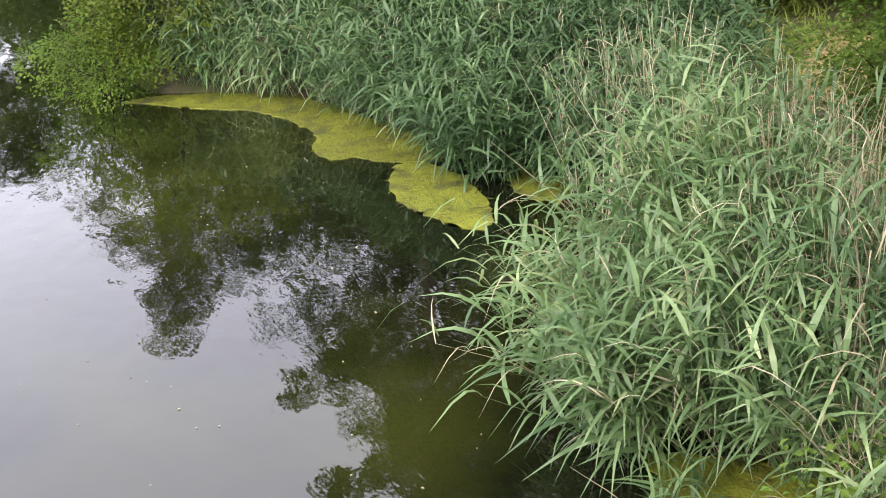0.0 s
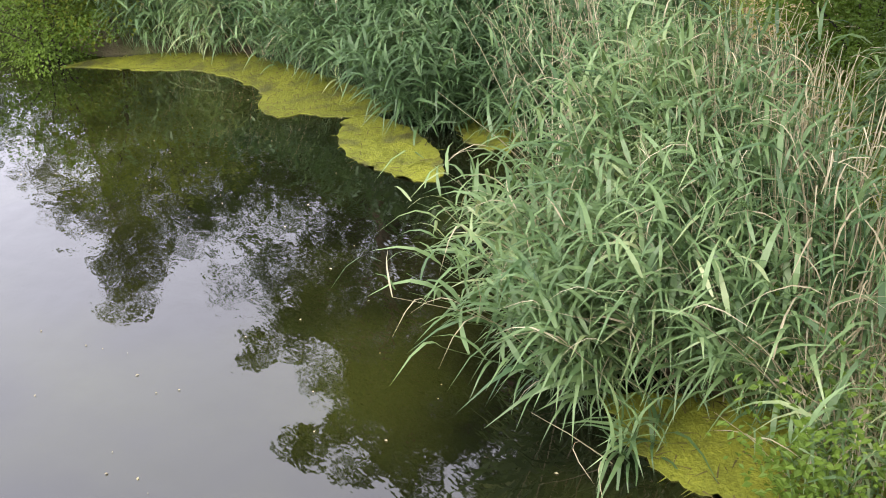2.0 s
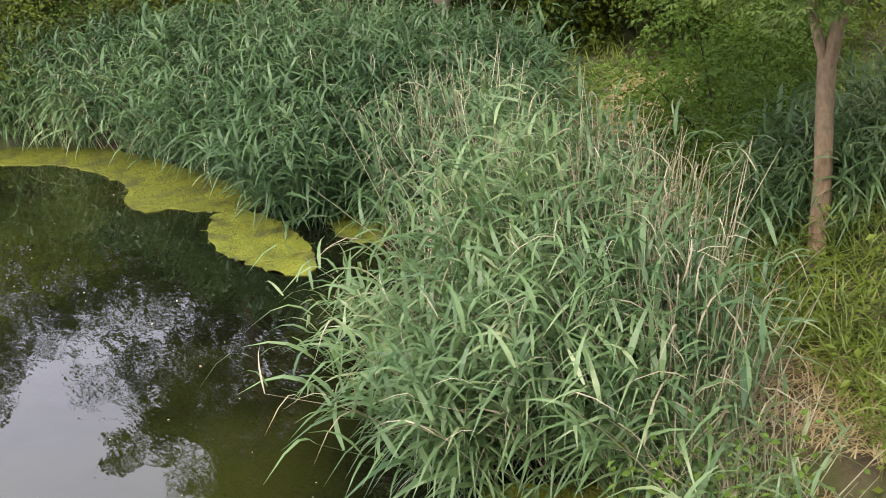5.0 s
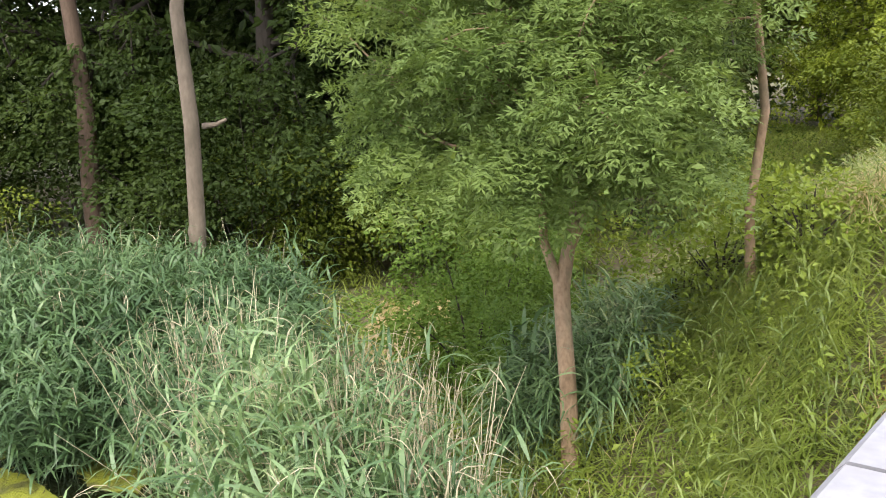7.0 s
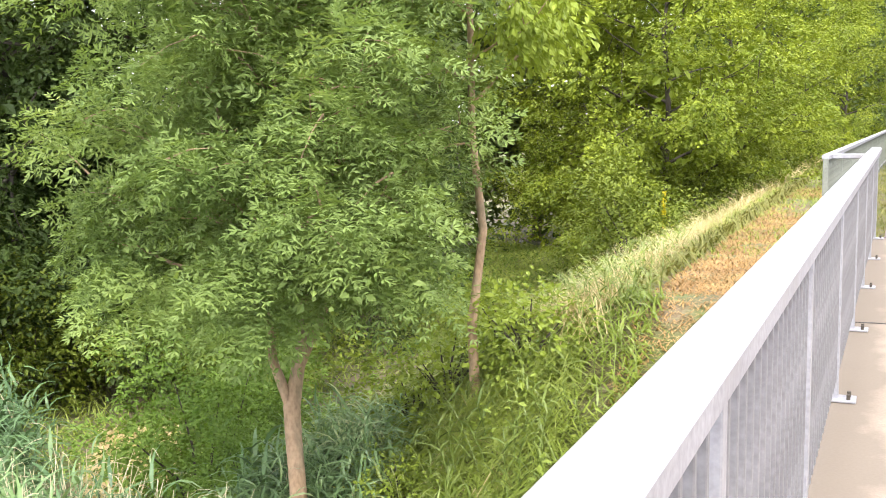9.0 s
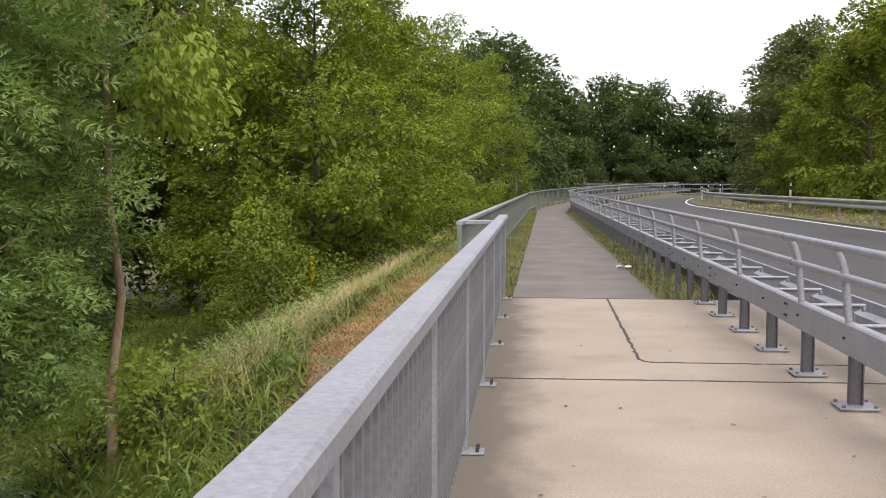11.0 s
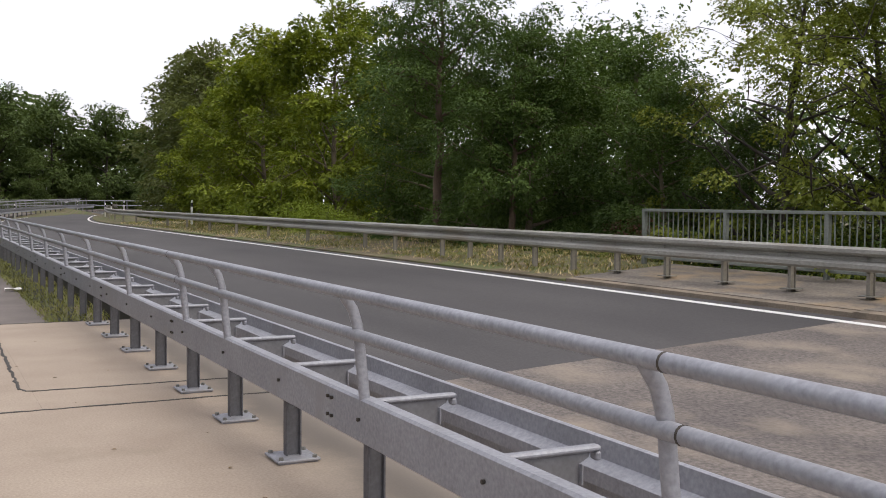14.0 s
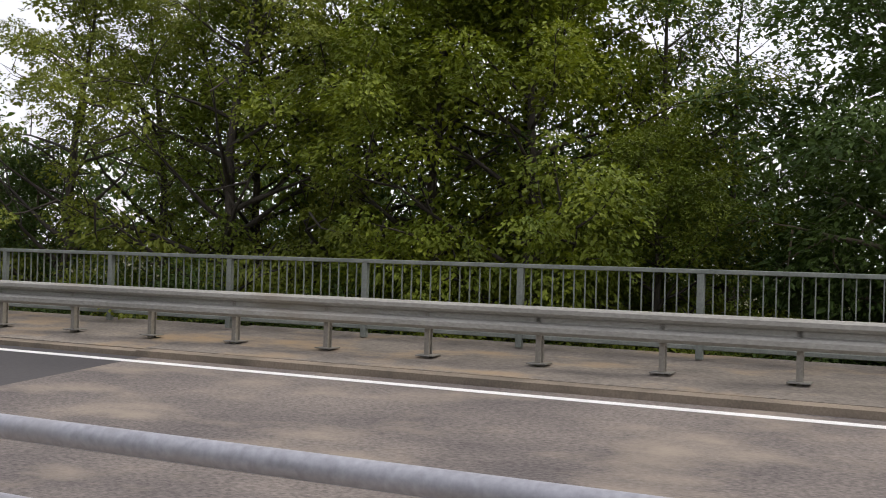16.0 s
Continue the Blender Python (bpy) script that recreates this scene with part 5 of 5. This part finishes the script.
olive = tree(52, 9.0, 0.13, 0.04, 3.0, 36, 210, 50000, 0.1, F_OLIVE, M_BARK_DARK, "dense olive-green roadside tree", puff=(0.55, 0.3), group="roadside trees", core=(5000, 0.16))
plant(olive, [(14.6, 3.8, 4, 0.55), (17.2, 12.4, 5, 0.9)])
bright = tree(53, 8.4, 0.12, 0.04, 2.9, 34, 190, 32000, 0.17, F_YELLOW, M_BARK, "bright yellow-green roadside tree", puff=(0.55, 0.3), group="roadside trees", core=(3000, 0.22))
plant(bright, [(15.2, 40.0, 3, 1.2), (15.0, 49.0, 4, 1.15), (15.6, 59.0, 1.4, 1.05)])
sunny = tree(61, 8.4, 0.08, 0.04, 2.9, 34, 230, 46000, 0.095, F_SUNNY, M_BARK_DARK, "bright lime-green tree beside the path", puff=(0.5, 0.27), group="path trees", core=(2600, 0.24))
plant(sunny, [(-5.3, 25.0, 0, 1.05), (-5.4, 33.0, 2, 1.1), (-15.5, 26.0, 0, 1.1), (-9.5, 34.0, 1, 1.1), (-3.0, 55.0, 2, 0.95), (-4.9, 42.0, 3, 1.1), (-6.9, 26.5, 4, 0.85)])
locust_y = tree(59, 8.6, 0.13, 0.04, 2.9, 36, 210, 50000, 0.098, F_YELLOW, M_BARK_DARK, "yellow-green locust tree behind the bridge railing", puff=(0.52, 0.28), group="roadside trees", droop=0.5, core=(8000, 0.14))
plant(locust_y, [(15.2, 5.9, 5, 0.95), (16.4, 8.4, 2.4, 1.0), (18.5, 7.2, 1.2, 1.1)])
maple = tree(54, 9.0, 0.13, 0.06, 2.7, 34, 210, 44000, 0.115, F_DARK, M_BARK, "dark green maple behind the guard rail", puff=(0.55, 0.32), group="roadside maples", core=(5000, 0.18))
plant(maple, [(14.9, 30.0, 0, 0.86), (14.6, 24.0, 1, 0.8), (16.6, 22.4, 3, 0.82), (15.4, 19.4, 4, 0.66), (16.4, 17.8, 2, 0.58), (15.2, 0.1, 5, 0.92), (16.6, -2.0, 1, 1.0)])
locust = tree(55, 9.6, 0.14, 0.06, 3.1, 34, 122, 36000, 0.085, F_LOCUST, M_BARK_DARK, "open-crowned locust tree with sky between the leaves", puff=(0.5, 0.26), group="roadside trees", droop=0.5, core=(5000, 0.14))
plant(locust, [(15.3, 16.0, 0, 0.86), (17.6, 14.8, 3, 0.9), (15.2, 12.0, 1, 0.95), (16.8, 9.9, 2, 1.0)])
clear_trunk = tree(62, 8.1, 0.13, 0.4, 2.3, 24, 130, 26000, 0.1, F_DARK, M_BARK_BROWN, "dark green maple with a clear brown trunk behind the guard rail", puff=(0.55, 0.32), group="roadside maples", lean=0.02)
plant(clear_trunk, [(12.9, 26.2, 0.5), (13.5, 23.2, 2.5, 0.72)])
lime_bush = bush(48, 1.5, 1.1, 60, 6500, 0.085, F_LIME, "low lime-green bush beside the far guard rail", "roadside scrub")
plant(lime_bush, [(13.0, 43.5, 1, 1.1), (13.2, 37.0, 2, 1.0), (13.4, 33.0, 4, 0.7)])
copper = bush(49, 1.6, 0.9, 40, 2600, 0.08, F_COPPER, "reddish-brown copper-leaved shrub beside the bridge railing", "roadside scrub")
plant(copper, [(13.7, 17.9, 1, 0.9)])
thin = tree(60, 9.0, 0.1, 0.25, 2.2, 26, 110, 9000, 0.1, F_DARK, M_BARK_DARK, "thin dark-stemmed tree with sparse leaves against the sky", puff=(0.5, 0.25), group="roadside trees")
plant(thin, [(17.0, 4.4, 3, 0.95), (18.2, 3.6, 1.0, 0.9)])
willow = tree(56, 12.0, 0.2, 0.08, 3.4, 30, 150, 22000, 0.27, F_GREY, M_BARK, "tall grey-green willow beside the road", puff=(0.9, 0.6), group="roadside trees")
plant(willow, [(18.2, 72.0, 0, 1.1), (19.5, 80.0, 1, 1.15), (19.0, 62.0, 2, 0.95), (-21.5, 19.0, 3), (-12.6, 37.0, 1, 1.0), (-17.0, 34.0, 4, 1.0)])
far_tree = tree(57, 14.0, 0.2, 0.02, 4.2, 30, 90, 9000, 0.42, F_FAR, M_BARK_DARK, "dark tree of the wood beyond the bend", puff=(1.3, 0.8), group="far wood trees", core=(1500, 0.7))
plant(far_tree, [(1.0, 108, 1.0, 0.4), (5.5, 116, 2.0, 0.4), (11.0, 121, 3.0, 0.4), (17.0, 123, 0.4, 0.4), (23.0, 119, 5.0, 0.4), (29.0, 114, 1.6, 0.4), (-6.0, 64, 0, 0.75), (-5.0, 76, 1, 0.88), (-3.0, 88, 2, 0.95), (-1.5, 101, 3, 0.95), (2.0, 114, 4, 0.85), (8.0, 124, 5, 0.88), (14.0, 128, 0.5, 0.9), (20.0, 127, 1.5, 0.95), (27.0, 124, 2.5, 0.95), (34.0, 118, 3.5, 1.0), (24.0, 90, 4.5, 0.95), (28.0, 98, 5.5, 1.0), (33.0, 106, 0.8, 1.0), (25.0, 36, 5.1, 0.7), (23.0, 50, 2.2, 0.8), (-16.0, 28, 0.9, 0.75), (-31.0, 13.5, 2.0, 0.75), (22.0, -2.0, 3.2, 0.6), (-47.0, 4.0, 1, 0.76), (-46.0, -1.0, 2, 0.84), (-48.0, -5.0, 3, 0.8), (-49.0, 9.0, 4, 0.75)])

# ---- grass, herbs and straw ----
SLOPE = [(-2.4, 5.2), (-2.1, 7.0), (-2.2, 9.4), (-2.7, 9.6), (-2.8, 14.0), (-6.8, 14.0), (-7.4, 9.0), (-6.2, 6.6), (-4.2, 5.95), (-3.5, 5.6), (-2.9, 5.2)]
UPPER = [(-2.6, 6.2), (-2.7, 9.4), (-2.9, 14.0), (-4.6, 14.0), (-4.6, 8.6), (-3.4, 6.6)]
grass(61, SLOPE, 13000, 0.4, F_WEED, "long green grass on the bridge slope", width=0.01, droop=1.0)
grass(77, UPPER, 20000, 0.34, F_GRASS, "pale green grass on the upper slope", width=0.006, droop=1.15)
weeds(62, SLOPE, 700, 0.5, 0.07, F_WEED, "leafy weeds and brambles on the bridge slope", dens=0.7)
weeds(82, [(-4.6, 7.0), (-3.3, 6.8), (-3.0, 8.6), (-3.6, 9.4), (-4.6, 8.6)], 70, 0.6, 0.06, F_LIME, "lime-green saplings and nettles on the bridge slope", dens=0.9, name="saplings")
weeds(83, SLOPE, 30, 0.55, 0.07, F_DARK, "dark green brambles on the bridge slope", dens=1.1, name="brambles")
reed_bed(20, SLOPE, 1500, 0.5, F_SLOPE, "knee-high broad-bladed grass on the bridge slope", dry=0.0, leaf=0.26, leaves=6, lean_noise=0.25, width=0.011, wind=(0.0, -0.2))
grass(63, [(-2.4, 9.6), (-2.4, 45.0), (-6.5, 45.0), (-6.5, 9.6)], 22000, 0.42, F_VERGE, "green embankment grass", width=0.014)
grass(64, [(-2.6, 8.6), (-2.8, 17.0), (-3.6, 17.0), (-3.7, 9.6), (-3.1, 8.6)], 4200, 0.6, F_STRAW, "tall seeding straw-coloured grass on the embankment", width=0.004, droop=0.35, dens=0.9)
grass(85, [(-2.7, 17.0), (-2.8, 42.0), (-3.5, 42.0), (-3.5, 17.0)], 2600, 0.7, F_STRAW, "seeding grass along the far embankment", width=0.005, droop=0.35, dens=0.9)
grass(78, [(-2.75, 8.0), (-2.6, 42.0), (-3.8, 42.0), (-4.2, 8.0)], 22000, 0.5, F_GRASS, "tall pale green grass on the embankment edge", width=0.009, droop=0.9)
grass(65, [(-0.9, 7.2), (-0.9, 26.0), (-2.6, 26.0), (-2.4, 9.0), (-2.3, 6.8)], 42000, 0.11, F_HAY, "mown orange-brown hay beside the railing", width=0.008, droop=1.2, dens=0.35)
grass(66, [(-0.9, 14.0), (-0.9, 50.0), (-2.6, 50.0), (-2.6, 12.0)], 9000, 0.16, F_GRASS, "short green grass beside the railing", width=0.008, dens=0.4)
flat = lambda x, y: -0.03 + rise(y)  # noqa: E731
grass(67, [(1.55, 14.9), (2.5, 14.9), (2.5, 60.0), (1.65, 60.0)], 11000, 0.14, F_VERGE, "green grass strip under the guard rail", width=0.007, zfun=flat)
grass(68, [(-0.45, 14.9), (-1.2, 14.9), (-0.5, 60.0), (0.05, 60.0)], 8000, 0.13, F_VERGE, "short grass strip along the path", width=0.007, zfun=flat)
verge = lambda x, y: -0.17 + 0.075 * (x - 2.95) + rise(y)  # noqa: E731
grass(69, [(10.0, 15.0), (13.0, 15.0), (13.0, 60.0), (10.0, 60.0)], 7000, 0.16, F_STRAW, "dry grass on the far road verge", width=0.01, zfun=verge, dens=0.3)
grass(70, [(10.2, 15.0), (13.0, 15.0), (13.0, 60.0), (10.2, 60.0)], 14000, 0.17, F_VERGE, "green grass on the far road verge", width=0.01, zfun=verge, dens=0.3)
BANK_LOW = [(-15.5, 8.5), (-12.0, 9.6), (-8.4, 9.4), (-6.4, 7.2), (-6.6, 12.5), (-6.8, 30.0), (-12.0, 34.0), (-20.0, 14.0)]
grass(71, BANK_LOW, 15000, 0.4, F_GRASS, "rough grass on the low bank", dens=0.25)
weeds(72, BANK_LOW, 2000, 0.5, 0.09, F_BUSH, "green herbs on the low bank", dens=0.5)
weeds(73, [(-3.9, 4.1), (-3.4, 3.6), (-2.9, 3.5), (-2.7, 4.4), (-3.4, 4.6)], 110, 1.15, 0.06, F_BUSH, "trailing hop and bramble with toothed green leaves", name="bramble", per=13, zfun=lambda x, y: max(height(x, y), WATER))
grass(74, [(-10.6, 11.4), (-9.6, 12.0), (-8.2, 9.8), (-9.0, 9.2)], 5000, 0.2, F_STRAW, "bleached dry grass patch on the bank", droop=0.9)
grass(75, SLOPE, 800, 0.5, F_STRAW, "dry grass stalks on the bridge slope", width=0.004, dens=0.6)
grass(76, [(-3.0, 3.9), (-1.6, 4.4), (-1.5, 6.4), (-2.6, 6.2), (-3.2, 5.0)], 2600, 0.22, F_STRAW, "trodden dry grass beside the abutment", droop=0.9)


def floating_bits():
    rng = np.random.default_rng(81)
    n = 170
    p = np.stack([rng.uniform(-16, -3, n), rng.uniform(-0.5, 5.0, n)], 1)
    p = p[np.array([y < shore(x) - 0.1 for x, y in p])]
    a = rng.uniform(0, 6.3, len(p))
    tv, tf = small_leaf_shape()
    turns = frames_for(np.stack([np.cos(a), np.sin(a), 0 * a], 1), np.tile((0, 0, 1.0), (len(a), 1)))
    ob = new("floating_leaves", scatter_mesh("floating_leaves", tv, tf, turns, rng.uniform(0.012, 0.035, len(a)), np.concatenate([p, np.full((len(p), 1), WATER + 0.006)], 1), F_DRY))
    tagged(ob, "small pale leaves and fluff floating on the water", "leaves", kind="stuff")


floating_bits()


def woods_behind(seed, pts, count, low, high, size, material, label):
    """A deep uncountable stand of far foliage along a line of plan points."""
    rng = np.random.default_rng(seed)
    pts = np.array(pts, float)
    s = rng.uniform(0, len(pts) - 1, count)
    p = np.stack([np.interp(s, np.arange(len(pts)), pts[:, k]) for k in (0, 1)], 1) + rng.normal(size=(count, 2)) * 1.6
    crest = high * (0.75 + 0.25 * np.sin(s * 5.1) * np.sin(s * 2.3 + 1))
    z = low + (crest - low) * rng.uniform(0, 1, count) ** 0.9
    tv, tf = clump_shape(rng, 5, 0.8)
    d = rng.normal(size=(count, 3)) * (1, 1, 0.3)
    ups = rng.normal(size=(count, 3)) * 0.3 + (0, 0, 1)
    ob = new("far_wood", scatter_mesh("far_wood", tv, tf, frames_for(d, ups), size * rng.uniform(0.6, 1.2, count), np.concatenate([p, z[:, None]], 1), material))
    tagged(ob, label, "wood", kind="stuff")


woods_behind(91, [(-16, 84), (-8, 112), (2, 128), (14, 138), (28, 136), (42, 126), (56, 112)], 8000, -0.5, 14.5, 1.05, F_FAR, "dark wood beyond the bend of the road")
woods_behind(92, [(24, -6), (25, 6), (26, 20), (26, 34), (27, 50), (26, 66)], 7000, -1.5, 6.2, 0.4, F_DARK, "dark thicket behind the roadside trees")
woods_behind(93, [(-34, 10), (-26, 17), (-17, 26), (-13, 38), (-10, 54), (-9, 70)], 8000, -2.5, 11.5, 0.52, F_WOOD, "green thicket behind the path trees")
woods_behind(94, [(20, 7.6), (21.5, 11), (22, 15), (22, 19)], 12000, -1.5, 5.4, 0.15, F_DARK, "dark thicket behind the locust trees")
woods_behind(95, [(18.5, -6), (19, -3), (18.6, 0.6)], 9000, -1.5, 7.5, 0.15, F_DARK, "dark thicket behind the maples")
grass(79, [(-6.9, 17.0), (-8.0, 24.0), (-8.6, 32.0), (-14.0, 36.0), (-13.5, 28.0), (-9.6, 18.5)], 9000, 0.3, F_GRASS, "light green grass in the clearing", width=0.02, droop=1.2)
grass(80, [(-3.9, 9.6), (-3.8, 17.0), (-6.4, 17.0), (-5.9, 9.6)], 7000, 0.45, F_GRASS, "pale grass on the lower embankment", width=0.011, droop=1.0)
grass(81, [(-4.0, 10.0), (-3.9, 18.0), (-7.8, 18.0), (-6.8, 10.0)], 6500, 0.5, F_STRAW, "dry grass on the lower embankment", width=0.009, droop=0.8, dens=0.5)
woods_behind(96, [(19.5, 26.5), (20.5, 32), (21, 38), (21.5, 46)], 8000, -1.0, 8.0, 0.22, F_DARK, "dark thicket behind the roadside maples")
grass(84, [(-4.1, 5.4), (-3.0, 5.1), (-2.8, 5.8), (-4.0, 6.0)], 700, 0.2, F_STRAW, "trampled straw on the bare bank path", width=0.006, droop=1.2)
woods_behind(97, [(20, 8.5), (20, 4.5), (19, 0.0)], 11000, -1.5, 4.2, 0.15, F_DARK, "low dark thicket behind the bridge railing")


def fallen_bits():
    """Dry leaves and twigs lying about on the footway."""
    rng = np.random.default_rng(88)
    n = 24
    p = np.stack([rng.uniform(-0.4, 1.9, n), rng.uniform(4.0, 14.6, n), np.full(n, 0.004)], 1)
    a = rng.uniform(0, 6.3, n)
    tv, tf = leaf_shape()
    turns = frames_for(np.stack([np.cos(a), np.sin(a), np.full(n, 0.12)], 1), np.tile((0, 0, 1.0), (n, 1)))
    ob = new("fallen_leaves", scatter_mesh("fallen_leaves", tv, tf, turns, rng.uniform(0.02, 0.05, n), p, M_DEAD_LEAF))
    tagged(ob, "few dry brown leaves lying on the footway", "leaves", kind="stuff")


M_DEAD_LEAF = foliage("dead_leaves", (0.08, 0.055, 0.035), (0.2, 0.14, 0.08), 2.0, 0.8, 0.1)
fallen_bits()


# ---- road furniture and small things ----
def delineator(x, y, z, turn=0.0):
    top = thing("delineator_post", "white roadside delineator post with black band", "marker post", "delineator posts", at=(x, y, z))
    top.rotation_euler = (0, 0, turn)
    bm = bmesh.new()
    tube(bm, [(0, 0, -0.3), (0, 0, 0.68)], [0.06, 0.055], 6)
    part("post", bm, M_PLASTIC, top)
    bm = bmesh.new()
    tube(bm, [(0, 0, 0.681), (0.012, 0, 0.86)], [0.056, 0.054], 6)
    part("band", bm, M_BLACK, top, "slanted black band")
    bm = bmesh.new()
    tube(bm, [(0.012, 0, 0.861), (0.02, 0, 1.0)], [0.055, 0.04], 6)
    part("cap", bm, M_PLASTIC, top)


delineator(11.75, 50.2, 0.68)
for k, (off, y) in enumerate(((10.6, 78.0), (10.8, 84.0), (11.2, 90.0), (2.6, 66.0), (2.5, 92.0), (2.4, 110.0))):
    x, yy, z, h = line(y, off)
    delineator(x, yy, z + (0.35 if off > 5 else 0.0), -h)


def end_fence():
    """Two-rail tube fence round the outside of the bend, where the path leaves the road."""
    top = thing("bend_fence", "grey two-rail tube fence round the bend", "fence", at=(0, 100, 0.5))
    o = Vector(top.location)
    pts = [(-0.4 + 0.1 * k * k * 0.6 + 1.2 * k, 100.0 + 1.6 * k - 0.02 * k * k, 0.55) for k in range(14)]
    for z in (0.55, 1.05):
        bm = bmesh.new()
        tube(bm, [(x - o.x, y - o.y, zz + z - o.z) for x, y, zz in pts], 0.045, 8)
        part("rail", bm, M_STEEL, top)
    for x, y, zz in pts:
        bm = bmesh.new()
        tube(bm, [(x - o.x, y - o.y, zz - 0.2 - o.z), (x - o.x, y - o.y, zz + 1.08 - o.z)], 0.045, 8)
        part("post", bm, M_STEEL, top)


end_fence()


def barrier_frame():
    top = thing("goal_frame", "small grey tube frame beside the path", "frame", at=(-1.15, 62.0, height(-1.15, 62)))
    for name, pts in (("upright", [(0, 0, -0.2), (0, 0, 2.2)]), ("crossbar", [(0, 0, 2.2), (-0.75, 0.1, 2.2)])):
        bm = bmesh.new()
        tube(bm, pts, 0.045, 8)
        part(name, bm, M_STEEL_DULL, top)


barrier_frame()


def litter():
    bm = bmesh.new()
    rnd = random.Random(5)
    rows = [[bm.verts.new((0.07 * i + rnd.uniform(-0.01, 0.01), 0.05 * j, 0.015 + 0.05 * rnd.random())) for i in range(5)] for j in range(4)]
    for a, b in zip(rows, rows[1:]):
        for i in range(4):
            bm.faces.new((a[i], a[i + 1], b[i + 1], b[i]))
    ob = part("paper_litter", bm, M_PLASTIC)
    ob.modifiers.new("thick", "SOLIDIFY").thickness = 0.004
    ob.location = (1.42, 20.2, -0.01)
    tagged(ob, "crumpled white paper at the edge of the path", "litter")


litter()


def mullein(x, y):
    rng = np.random.default_rng(8)
    top = thing("mullein", "tall yellow flowering mullein spike on the embankment", "flower", at=(x, y, height(x, y)))
    bm = bmesh.new()
    tube(bm, [(0, 0, -0.1), (0.02, 0, 0.7), (0.0, 0, 1.35)], [0.02, 0.016, 0.008], 6)
    part("stem", bm, F_WEED, top)
    n = 150
    z = rng.uniform(0.65, 1.35, n)
    a = rng.uniform(0, 6.3, n)
    d = np.stack([np.cos(a), np.sin(a), np.full(n, 0.5)], 1)
    tv, tf = small_leaf_shape()
    c = new("flowers", scatter_mesh("flowers", tv, tf, frames_for(d, np.tile((0, 0, 1.0), (n, 1))), np.full(n, 0.06), np.stack([0 * z, 0 * z, z], 1), M_FLOWER))
    c.parent = top
    n = 26
    a = rng.uniform(0, 6.3, n)
    z = rng.uniform(0.02, 0.5, n)
    d = np.stack([np.cos(a), np.sin(a), np.full(n, 0.5)], 1)
    tv, tf = leaf_shape()
    c = new("leaves", scatter_mesh("leaves", tv, tf, frames_for(d, np.tile((0, 0, 1.0), (n, 1))), np.full(n, 0.3), np.stack([0 * z, 0 * z, z], 1), F_WEED))
    c.parent = top


M_FLOWER = foliage("yellow_flowers", (0.62, 0.52, 0.03), (0.8, 0.72, 0.05), 2.0, 0.6, 0.3)
mullein(-4.3, 19.5)
